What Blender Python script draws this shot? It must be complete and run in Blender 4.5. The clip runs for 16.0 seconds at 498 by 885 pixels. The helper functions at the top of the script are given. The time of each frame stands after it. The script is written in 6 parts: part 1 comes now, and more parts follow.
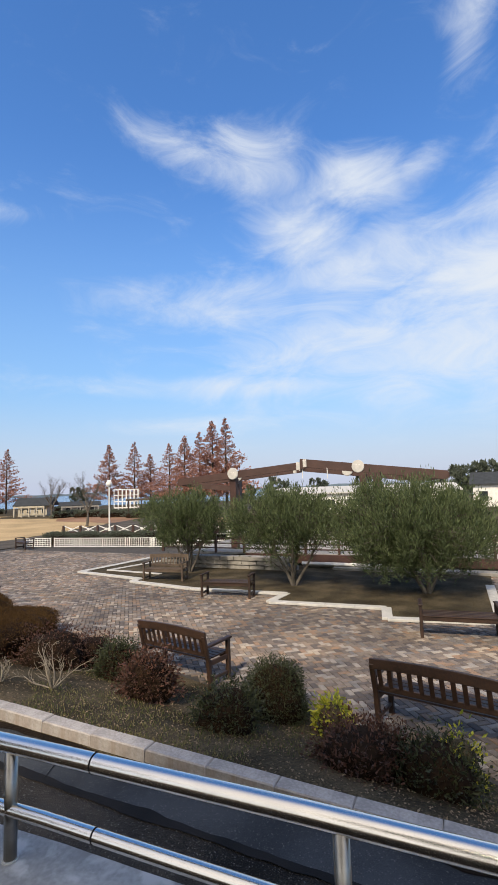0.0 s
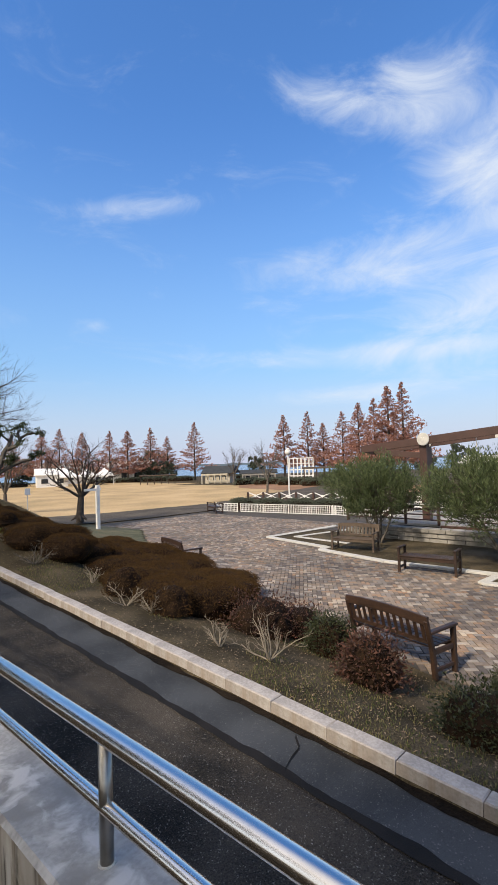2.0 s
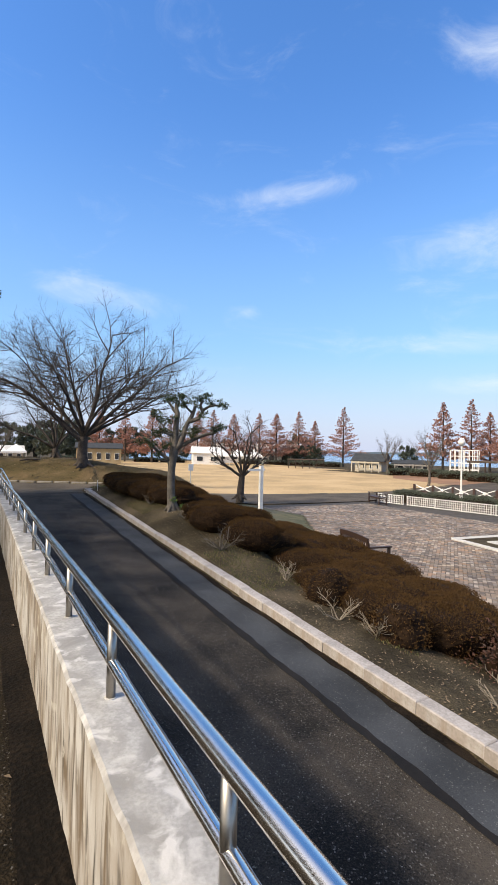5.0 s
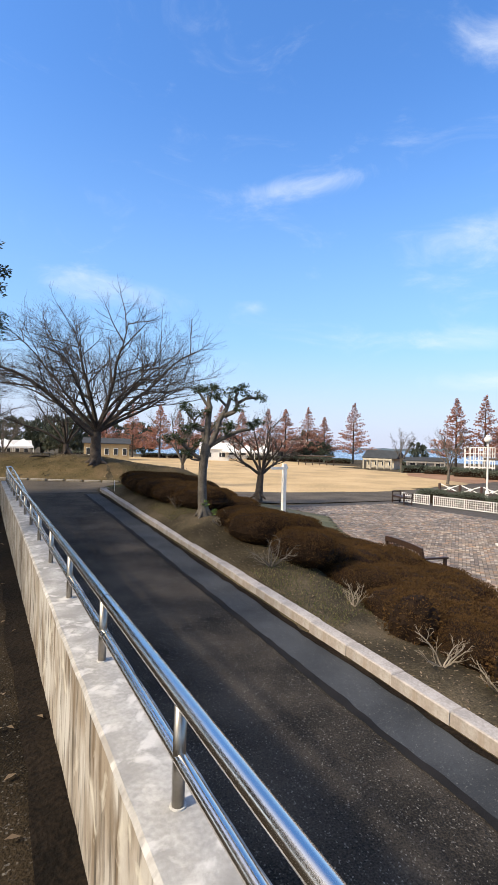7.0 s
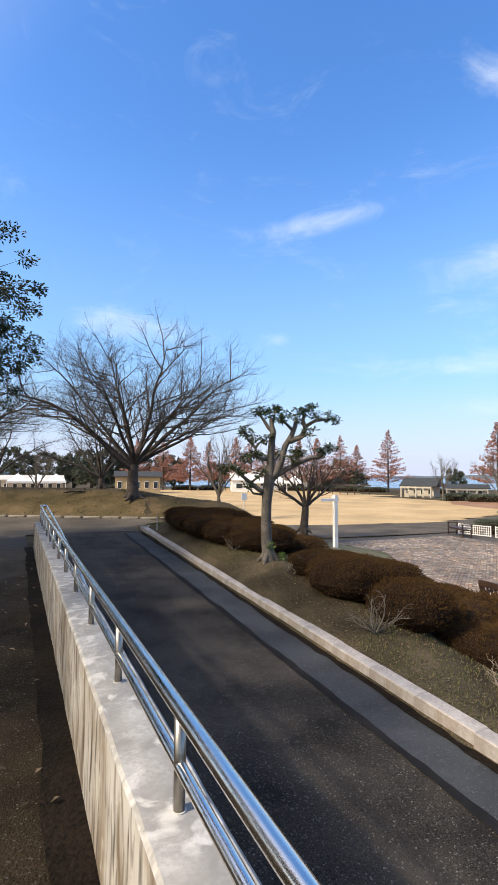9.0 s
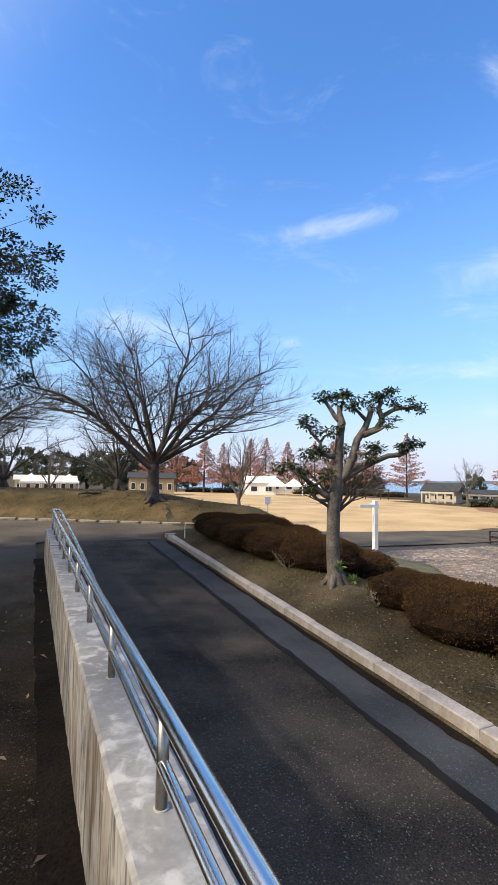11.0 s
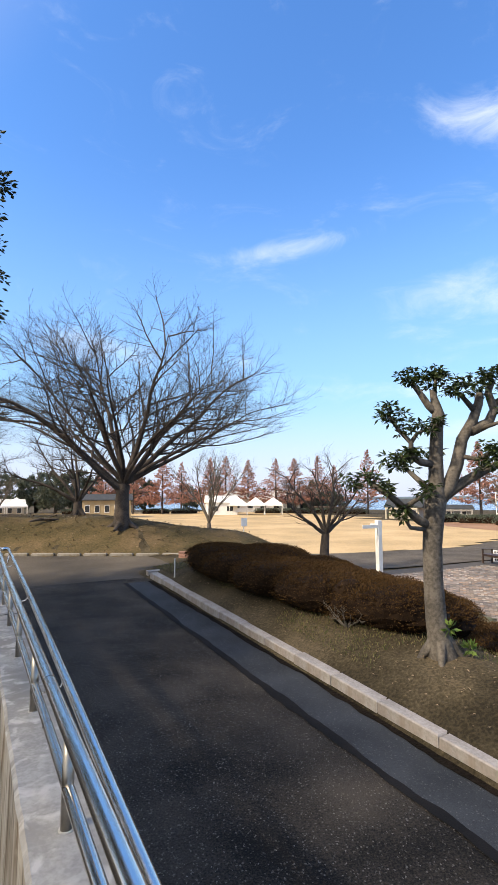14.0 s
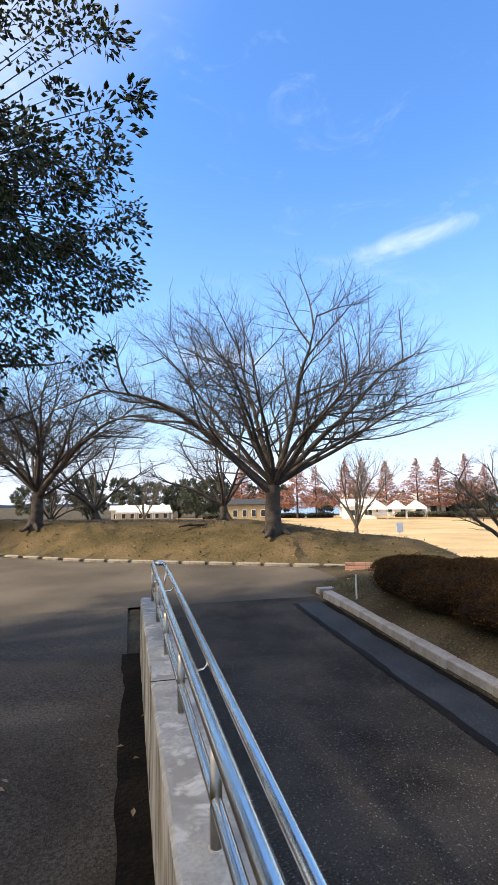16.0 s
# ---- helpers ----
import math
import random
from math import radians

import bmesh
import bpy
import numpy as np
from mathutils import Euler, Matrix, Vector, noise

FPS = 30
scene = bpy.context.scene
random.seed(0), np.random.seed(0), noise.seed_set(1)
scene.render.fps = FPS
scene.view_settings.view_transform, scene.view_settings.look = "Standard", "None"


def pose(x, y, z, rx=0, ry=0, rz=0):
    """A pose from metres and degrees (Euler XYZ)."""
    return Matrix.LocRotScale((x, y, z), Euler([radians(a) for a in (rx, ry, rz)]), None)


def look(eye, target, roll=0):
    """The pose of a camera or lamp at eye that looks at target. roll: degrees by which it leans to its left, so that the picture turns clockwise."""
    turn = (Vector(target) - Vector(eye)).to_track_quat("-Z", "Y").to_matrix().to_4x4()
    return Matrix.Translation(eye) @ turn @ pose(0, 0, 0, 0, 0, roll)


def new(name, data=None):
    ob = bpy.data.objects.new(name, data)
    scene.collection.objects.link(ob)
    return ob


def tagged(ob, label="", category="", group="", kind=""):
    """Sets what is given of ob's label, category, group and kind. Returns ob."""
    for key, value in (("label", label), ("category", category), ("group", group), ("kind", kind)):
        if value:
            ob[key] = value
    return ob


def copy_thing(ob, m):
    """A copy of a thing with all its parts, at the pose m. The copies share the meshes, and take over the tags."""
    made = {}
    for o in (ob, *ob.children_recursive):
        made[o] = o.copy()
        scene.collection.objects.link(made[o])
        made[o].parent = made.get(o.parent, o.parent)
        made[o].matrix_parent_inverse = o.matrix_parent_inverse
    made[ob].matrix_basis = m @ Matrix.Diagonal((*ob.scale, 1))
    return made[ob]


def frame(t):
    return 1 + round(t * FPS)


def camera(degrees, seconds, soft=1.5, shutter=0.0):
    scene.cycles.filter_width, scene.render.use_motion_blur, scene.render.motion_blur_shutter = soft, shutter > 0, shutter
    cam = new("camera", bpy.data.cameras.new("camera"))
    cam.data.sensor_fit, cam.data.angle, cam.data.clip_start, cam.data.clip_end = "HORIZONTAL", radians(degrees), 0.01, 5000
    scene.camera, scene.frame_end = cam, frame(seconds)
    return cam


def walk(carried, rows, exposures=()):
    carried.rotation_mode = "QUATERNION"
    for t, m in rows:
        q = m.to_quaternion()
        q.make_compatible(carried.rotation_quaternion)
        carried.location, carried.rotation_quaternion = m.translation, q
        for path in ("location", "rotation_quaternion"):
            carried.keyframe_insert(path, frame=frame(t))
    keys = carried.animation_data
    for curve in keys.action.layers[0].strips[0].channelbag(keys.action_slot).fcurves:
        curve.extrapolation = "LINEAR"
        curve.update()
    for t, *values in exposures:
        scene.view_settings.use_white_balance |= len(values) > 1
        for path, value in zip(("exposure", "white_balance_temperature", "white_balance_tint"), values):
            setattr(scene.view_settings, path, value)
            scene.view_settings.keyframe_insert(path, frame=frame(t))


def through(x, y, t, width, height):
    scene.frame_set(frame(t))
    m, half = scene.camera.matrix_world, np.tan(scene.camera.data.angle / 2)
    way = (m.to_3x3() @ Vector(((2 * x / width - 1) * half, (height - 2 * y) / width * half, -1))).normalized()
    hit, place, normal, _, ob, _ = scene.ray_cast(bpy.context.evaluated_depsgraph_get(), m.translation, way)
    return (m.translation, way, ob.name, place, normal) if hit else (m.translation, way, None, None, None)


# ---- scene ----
cam = camera(54.4, 16.0)
PATH = [
    (0, (-0.183, 0.88, 1.392), (1.635, 1.692, 1.585), -1.9),
    (0.5, (-0.089, 1.058, 1.381), (1.665, 2.007, 1.534), -2.1),
    (1, (0.058, 1.226, 1.363), (1.737, 2.306, 1.484), -2.1),
    (1.5, (0.15, 1.446, 1.356), (1.72, 2.68, 1.456), -2.0),
    (2, (0.194, 1.791, 1.349), (1.629, 3.182, 1.438), -2.0),
    (2.5, (0.265, 2.121, 1.341), (1.551, 3.651, 1.426), -1.9),
    (3, (0.297, 2.464, 1.319), (1.456, 4.091, 1.412), -1.5),
    (3.5, (0.299, 2.743, 1.32), (1.37, 4.43, 1.416), -0.9),
    (4, (0.354, 3.056, 1.291), (1.368, 4.778, 1.381), -0.0),
    (4.5, (0.355, 3.466, 1.279), (1.342, 5.204, 1.34), 0.8),
    (6.8, (0.35, 5.156, 1.288), (1.301, 6.916, 1.29), 1.7),
    (7, (0.333, 5.323, 1.31), (1.286, 7.081, 1.325), 1.6),
    (7.5, (0.362, 5.753, 1.294), (1.296, 7.52, 1.35), 1.3),
    (8, (0.411, 6.13, 1.303), (1.318, 7.91, 1.4), 0.8),
    (8.5, (0.369, 6.527, 1.293), (1.254, 8.316, 1.419), 0.5),
    (9, (0.359, 6.945, 1.306), (1.208, 8.751, 1.445), 0.4),
    (9.5, (0.347, 7.371, 1.318), (1.157, 9.194, 1.459), 0.7),
    (9.7, (0.36, 7.558, 1.289), (1.153, 9.388, 1.434), 0.9),
    (11.8, (0.438, 9.39, 1.267), (1.278, 11.197, 1.433), 1.8),
    (12, (0.413, 9.537, 1.265), (1.29, 11.327, 1.436), 1.8),
    (12.5, (0.431, 9.94, 1.266), (1.417, 11.669, 1.464), 2.0),
    (13, (0.412, 10.364, 1.269), (1.469, 12.047, 1.493), 1.8),
    (13.5, (0.455, 10.801, 1.29), (1.489, 12.497, 1.526), 0.8),
    (14, (0.516, 11.257, 1.279), (1.482, 12.993, 1.509), -0.1),
    (14.2, (0.548, 11.46, 1.275), (1.479, 13.216, 1.495), -0.6),
    (14.5, (0.585, 11.76, 1.271), (1.429, 13.56, 1.49), -0.6),
    (15, (0.562, 12.247, 1.263), (1.267, 14.106, 1.476), -0.8),
    (15.5, (0.553, 12.696, 1.273), (1.121, 14.601, 1.497), -0.9),
    (16, (0.543, 13.19, 1.233), (1.017, 15.117, 1.484), -0.8),
]
walk(cam, [(t, look(eye, target, roll)) for t, eye, target, roll in PATH],
     [(0, 0.66, 7050, 10), (4.5, 0.90, 7050, 10), (9, 1.06, 7100, 10), (13, 1.10, 7150, 10), (16, 1.44, 7500, 10)])

# ---- world and sun ----
SUN_AZ, SUN_EL = 95.0, 41.0          # degrees to the left of +y, and above the ground
world = bpy.data.worlds.new("sky")
scene.world = world
world.use_nodes = True
wn, wl = world.node_tree.nodes, world.node_tree.links
wn.clear()
w_out = wn.new("ShaderNodeOutputWorld")
w_bg = wn.new("ShaderNodeBackground")
w_sky = wn.new("ShaderNodeTexSky")
w_sky.sky_type = "NISHITA"
w_sky.sun_disc = False
w_sky.sun_elevation = radians(SUN_EL)
w_sky.sun_rotation = radians(-SUN_AZ)
w_sky.air_density, w_sky.dust_density, w_sky.ozone_density = 1.0, 0.3, 3.0
w_bg.inputs["Strength"].default_value = 0.11
w_co = wn.new("ShaderNodeTexCoord")
w_hs = wn.new("ShaderNodeHueSaturation")
w_hs.inputs["Hue"].default_value, w_hs.inputs["Saturation"].default_value, w_hs.inputs["Value"].default_value = 0.508, 1.26, 1.5
w_sep = wn.new("ShaderNodeSeparateXYZ")
w_hr = wn.new("ShaderNodeMapRange")
w_hr.interpolation_type = "SMOOTHSTEP"
w_hr.inputs["From Min"].default_value, w_hr.inputs["From Max"].default_value = -0.02, 0.22
w_hr.inputs["To Min"].default_value, w_hr.inputs["To Max"].default_value = 0.97, 0.0
w_hz = wn.new("ShaderNodeMixRGB")
w_hz.inputs["Color2"].default_value = (3.00, 3.42, 4.70, 1)
w_mr = wn.new("ShaderNodeMapRange")
w_mr.interpolation_type = "SMOOTHSTEP"
w_mr.inputs["From Min"].default_value, w_mr.inputs["From Max"].default_value = 0.05, 0.62
w_mr.inputs["To Min"].default_value, w_mr.inputs["To Max"].default_value = 0.72, 0.0
w_mz = wn.new("ShaderNodeMixRGB")
w_mz.inputs["Color2"].default_value = (1.42, 2.55, 4.05, 1)


def w_math(op, a, b=None):
    m = wn.new("ShaderNodeMath")
    m.operation = op
    for k, v in enumerate((a, b)):
        if isinstance(v, (int, float)):
            m.inputs[k].default_value = v
        elif v is not None:
            wl.new(v, m.inputs[k])
    return m.outputs["Value"]


wl.new(w_co.outputs["Generated"], w_sep.inputs["Vector"])
w_az = w_math("MULTIPLY", w_math("ARCTAN2", w_sep.outputs["X"], w_sep.outputs["Y"]), 57.2958)
w_el = w_math("MULTIPLY", w_math("ARCSINE", w_sep.outputs["Z"]), 57.2958)
w_dome = wn.new("ShaderNodeCombineXYZ")
wl.new(w_az, w_dome.inputs["X"])
wl.new(w_el, w_dome.inputs["Y"])
# thin winter clouds: bearing and height of the middle, half length, half width, tilt, weight
WISPS = ((59, 37.0, 10, 2.8, -9, 0.62), (68, 34.8, 13, 4.6, -13, 0.95), (79, 32.6, 11, 4.2, -4, 0.9), (87, 32.8, 6, 2.2, 18, 0.6),
         (74, 28.8, 10, 8.0, -38, 0.9), (64, 21.8, 20, 4.8, 2, 0.8), (81, 24.0, 19, 6.5, 6, 0.95), (94, 21.0, 22, 9.0, 4, 1.0),
         (86, 14.5, 34, 8.5, 0, 0.9), (98, 28.5, 12, 4.4, 12, 0.85), (94, 42.5, 3.8, 8.0, -25, 0.75), (34, 28.2, 14, 1.5, 7, 0.47),
         (72, 12.2, 38, 2.4, 0, 0.78), (60, 7.8, 15, 1.6, 1, 0.6), (11, 17.2, 10, 2.2, -6, 0.36), (28.6, 16.1, 2.2, 1.0, 0, 0.42), (112, 30, 24, 12, 10, 0.9), (-60, 35, 40, 10, 5, 0.6))
w_sum = None
for w_a, w_e, w_l, w_w, w_t, w_s in WISPS:
    w_m = wn.new("ShaderNodeMapping")
    w_m.vector_type = "TEXTURE"
    w_m.inputs["Location"].default_value = (w_a, w_e, 0)
    w_m.inputs["Rotation"].default_value = (0, 0, radians(w_t))
    w_m.inputs["Scale"].default_value = (w_l, w_w, 1)
    wl.new(w_dome.outputs["Vector"], w_m.inputs["Vector"])
    w_len = wn.new("ShaderNodeVectorMath")
    w_len.operation = "LENGTH"
    wl.new(w_m.outputs["Vector"], w_len.inputs[0])
    w_f = wn.new("ShaderNodeMapRange")
    w_f.interpolation_type = "SMOOTHSTEP"
    w_f.inputs["From Min"].default_value, w_f.inputs["From Max"].default_value = 1.25, 0.0
    w_f.inputs["To Max"].default_value = w_s
    wl.new(w_len.outputs["Value"], w_f.inputs["Value"])
    w_sum = w_f.outputs["Result"] if w_sum is None else w_math("MAXIMUM", w_sum, w_f.outputs["Result"])
w_map = wn.new("ShaderNodeMapping")
w_map.inputs["Rotation"].default_value = (0, 0, radians(-9))
w_map.inputs["Scale"].default_value = (0.085, 0.20, 1.0)
w_n = wn.new("ShaderNodeTexNoise")
w_n.inputs["Scale"].default_value, w_n.inputs["Detail"].default_value = 1.0, 9.0
w_n.inputs["Roughness"].default_value, w_n.inputs["Distortion"].default_value = 0.64, 0.9
wl.new(w_dome.outputs["Vector"], w_map.inputs["Vector"])
wl.new(w_map.outputs["Vector"], w_n.inputs["Vector"])
w_r = wn.new("ShaderNodeMapRange")
w_r.interpolation_type = "SMOOTHSTEP"
w_r.inputs["From Min"].default_value, w_r.inputs["From Max"].default_value = 0.92, 2.35
w_r.inputs["To Max"].default_value = 1.0
wl.new(w_math("ADD", w_math("MULTIPLY", w_n.outputs["Fac"], 1.75), w_math("MULTIPLY", w_sum, 1.05)), w_r.inputs["Value"])
w_mix = wn.new("ShaderNodeMixRGB")
w_mix.inputs["Color2"].default_value = (4.3, 4.85, 5.7, 1)
# pale haze round the sun, mostly out of view, added as warm fill for blue shade
w_dot = wn.new("ShaderNodeVectorMath")
w_dot.operation = "DOT_PRODUCT"
w_dot.inputs[1].default_value = (-math.sin(radians(SUN_AZ)) * math.cos(radians(SUN_EL)), math.cos(radians(SUN_AZ)) * math.cos(radians(SUN_EL)), math.sin(radians(SUN_EL)))
wl.new(w_co.outputs["Generated"], w_dot.inputs[0])
w_vr = wn.new("ShaderNodeMapRange")
w_vr.interpolation_type = "SMOOTHSTEP"
w_vr.inputs["From Min"].default_value, w_vr.inputs["From Max"].default_value = 0.34, 0.98
w_vr.inputs["To Max"].default_value = 0.85
wl.new(w_dot.outputs["Value"], w_vr.inputs["Value"])
w_veil = wn.new("ShaderNodeMixRGB")
w_veil.inputs["Color2"].default_value = (7.0, 6.7, 6.2, 1)
for a, b in ((w_sky.outputs["Color"], w_hs.inputs["Color"]), (w_sep.outputs["Z"], w_hr.inputs["Value"]), (w_hr.outputs["Result"], w_hz.inputs["Fac"]),
             (w_hs.outputs["Color"], w_mz.inputs["Color1"]), (w_sep.outputs["Z"], w_mr.inputs["Value"]), (w_mr.outputs["Result"], w_mz.inputs["Fac"]), (w_mz.outputs["Color"], w_hz.inputs["Color1"]), (w_hz.outputs["Color"], w_mix.inputs["Color1"]), (w_r.outputs["Result"], w_mix.inputs["Fac"]),
             (w_mix.outputs["Color"], w_veil.inputs["Color1"]), (w_vr.outputs["Result"], w_veil.inputs["Fac"]), (w_veil.outputs["Color"], w_bg.inputs["Color"]), (w_bg.outputs["Background"], w_out.inputs["Surface"])):
    wl.new(a, b)
sun = new("sun", bpy.data.lights.new("sun", "SUN"))
sun.data.energy, sun.data.angle, sun.data.color = 2.8, radians(3.0), (1.0, 0.90, 0.77)
_a, _e = radians(SUN_AZ), radians(SUN_EL)
SUN_DIR = Vector((-math.sin(_a) * math.cos(_e), math.cos(_a) * math.cos(_e), math.sin(_e)))
sun.matrix_world = look((0, 0, 60), Vector((0, 0, 60)) - SUN_DIR)


# ---- materials ----
def material(name, base, second=None, rough=0.8, scale=6.0, fine=60.0, bump=0.25, metal=0.0, vary="", amount=0.35, third=None, spread=0.26, dist=0.01, specks=0.0, gloss=0.5):
    """Two colours mixed by noise at two scales, with relief; vary adds a spread of brightness per object or per island."""
    m = bpy.data.materials.new(name)
    m.use_nodes = True
    n, l = m.node_tree.nodes, m.node_tree.links
    b = n["Principled BSDF"]
    b.inputs["Metallic"].default_value = metal
    b.inputs["Specular IOR Level"].default_value = gloss
    co = n.new("ShaderNodeTexCoord")
    big, small = n.new("ShaderNodeTexNoise"), n.new("ShaderNodeTexNoise")
    big.inputs["Scale"].default_value, big.inputs["Detail"].default_value = scale, 5.0
    small.inputs["Scale"].default_value, small.inputs["Detail"].default_value = fine, 4.0
    for t in (big, small):
        l.new(co.outputs["Object"], t.inputs["Vector"])
    ramp = n.new("ShaderNodeValToRGB")
    second = second or tuple(c * 0.7 for c in base)
    ramp.color_ramp.elements[0].position, ramp.color_ramp.elements[0].color = 0.5 - spread / 2.6, (*base, 1)
    ramp.color_ramp.elements[1].position, ramp.color_ramp.elements[1].color = 0.5 + spread / 2.6, (*second, 1)
    if third:
        e = ramp.color_ramp.elements.new(0.5)
        e.color = (*third, 1)
    mix = n.new("ShaderNodeMath")
    mix.operation = "MULTIPLY_ADD"
    mix.inputs[1].default_value, mix.inputs[2].default_value = 0.45, 0.0
    l.new(small.outputs["Fac"], mix.inputs[0])
    add = n.new("ShaderNodeMath")
    add.operation = "MULTIPLY_ADD"
    add.inputs[1].default_value = 0.55
    l.new(big.outputs["Fac"], add.inputs[0])
    l.new(mix.outputs["Value"], add.inputs[2])
    l.new(add.outputs["Value"], ramp.inputs["Fac"])
    colour = ramp.outputs["Color"]
    if vary:
        src = n.new("ShaderNodeObjectInfo").outputs["Random"] if vary == "object" else n.new("ShaderNodeNewGeometry").outputs["Random Per Island"]
        hsv = n.new("ShaderNodeHueSaturation")
        mr = n.new("ShaderNodeMapRange")
        mr.inputs["To Min"].default_value, mr.inputs["To Max"].default_value = 1 - amount, 1 + amount
        l.new(src, mr.inputs["Value"])
        l.new(mr.outputs["Result"], hsv.inputs["Value"])
        l.new(colour, hsv.inputs["Color"])
        colour = hsv.outputs["Color"]
    if specks:
        sp = n.new("ShaderNodeTexVoronoi")
        sp.inputs["Scale"].default_value = 120.0
        l.new(co.outputs["Object"], sp.inputs["Vector"])
        cut = n.new("ShaderNodeMapRange")
        cut.inputs["From Min"].default_value, cut.inputs["From Max"].default_value = 0.80, 0.99
        cut.inputs["To Max"].default_value = specks
        l.new(sp.outputs["Color"], cut.inputs["Value"])
        mxs = n.new("ShaderNodeMixRGB")
        mxs.inputs["Color2"].default_value = (0.38, 0.36, 0.33, 1)
        l.new(cut.outputs["Result"], mxs.inputs["Fac"])
        l.new(colour, mxs.inputs["Color1"])
        colour = mxs.outputs["Color"]
    l.new(colour, b.inputs["Base Color"])
    rr = n.new("ShaderNodeMapRange")
    rr.inputs["To Min"].default_value, rr.inputs["To Max"].default_value = max(0.02, rough - 0.12), min(1.0, rough + 0.12)
    l.new(small.outputs["Fac"], rr.inputs["Value"])
    l.new(rr.outputs["Result"], b.inputs["Roughness"])
    if bump:
        bp = n.new("ShaderNodeBump")
        bp.inputs["Strength"].default_value, bp.inputs["Distance"].default_value = bump, dist
        l.new(add.outputs["Value"], bp.inputs["Height"])
        l.new(bp.outputs["Normal"], b.inputs["Normal"])
    return m


def leafy(name, base, second, rough=0.55, through=0.25, gloss=0.35):
    """Leaf: colour varies from leaf to leaf, some light passes through."""
    m = bpy.data.materials.new(name)
    m.use_nodes = True
    n, l = m.node_tree.nodes, m.node_tree.links
    b = n["Principled BSDF"]
    b.inputs["Roughness"].default_value = rough
    b.inputs["Specular IOR Level"].default_value = gloss
    g = n.new("ShaderNodeNewGeometry")
    ramp = n.new("ShaderNodeValToRGB")
    ramp.color_ramp.elements[0].color, ramp.color_ramp.elements[1].color = (*base, 1), (*second, 1)
    l.new(g.outputs["Random Per Island"], ramp.inputs["Fac"])
    l.new(ramp.outputs["Color"], b.inputs["Base Color"])
    t = n.new("ShaderNodeBsdfTranslucent")
    l.new(ramp.outputs["Color"], t.inputs["Color"])
    mx = n.new("ShaderNodeMixShader")
    mx.inputs["Fac"].default_value = through
    l.new(b.outputs["BSDF"], mx.inputs[1])
    l.new(t.outputs["BSDF"], mx.inputs[2])
    l.new(mx.outputs["Shader"], n["Material Output"].inputs["Surface"])
    return m


def concrete(name, base, streak):
    """Weathered concrete: fine grain, blotches and stains that run down."""
    m = material(name, base, tuple(c * 0.66 for c in base), rough=0.8, scale=6.0, fine=45.0, bump=0.3, dist=0.006, spread=0.30)
    n, l = m.node_tree.nodes, m.node_tree.links
    b = n["Principled BSDF"]
    src = b.inputs["Base Color"].links[0].from_socket
    co = n.new("ShaderNodeTexCoord")
    mp = n.new("ShaderNodeMapping")
    mp.inputs["Scale"].default_value = (5.5, 5.5, 0.5)
    no = n.new("ShaderNodeTexNoise")
    no.inputs["Scale"].default_value, no.inputs["Detail"].default_value, no.inputs["Distortion"].default_value = 1.0, 9.0, 0.6
    rp = n.new("ShaderNodeValToRGB")
    rp.color_ramp.elements[0].position, rp.color_ramp.elements[1].position = 0.42, 0.66
    geo = n.new("ShaderNodeNewGeometry")
    sep = n.new("ShaderNodeSeparateXYZ")
    up = n.new("ShaderNodeMath")
    up.operation = "SUBTRACT"
    up.inputs[0].default_value = 1.0
    ab = n.new("ShaderNodeMath")
    ab.operation = "ABSOLUTE"
    fac = n.new("ShaderNodeMath")
    fac.operation = "MULTIPLY"
    mx = n.new("ShaderNodeMixRGB")
    mx.inputs["Color2"].default_value = (*streak, 1)
    for a, c in ((co.outputs["Object"], mp.inputs["Vector"]), (mp.outputs["Vector"], no.inputs["Vector"]), (no.outputs["Fac"], rp.inputs["Fac"]),
                 (geo.outputs["True Normal"], sep.inputs["Vector"]), (sep.outputs["Z"], ab.inputs[0]), (ab.outputs["Value"], up.inputs[1]),
                 (rp.outputs["Color"], fac.inputs[0]), (up.outputs["Value"], fac.inputs[1]), (fac.outputs["Value"], mx.inputs["Fac"]),
                 (src, mx.inputs["Color1"]), (mx.outputs["Color"], b.inputs["Base Color"])):
        l.new(a, c)
    return m


def node_noise(n, l, vec, scale, detail=6.0, dist=0.0, lo=0.4, hi=0.6):
    """A noise between 0 and 1, with its contrast set by lo and hi."""
    no = n.new("ShaderNodeTexNoise")
    no.inputs["Scale"].default_value, no.inputs["Detail"].default_value, no.inputs["Distortion"].default_value = scale, detail, dist
    l.new(vec, no.inputs["Vector"])
    r = n.new("ShaderNodeMapRange")
    r.inputs["From Min"].default_value, r.inputs["From Max"].default_value = lo, hi
    l.new(no.outputs["Fac"], r.inputs["Value"])
    return r.outputs["Result"]


def node_mix(n, l, fac, a, b, blend="MIX"):
    mx = n.new("ShaderNodeMixRGB")
    mx.blend_type = blend
    for k, v in (("Fac", fac), ("Color1", a), ("Color2", b)):
        if isinstance(v, tuple):
            mx.inputs[k].default_value = (*v, 1)
        elif isinstance(v, (int, float)):
            mx.inputs[k].default_value = v
        else:
            l.new(v, mx.inputs[k])
    return mx.outputs["Color"]


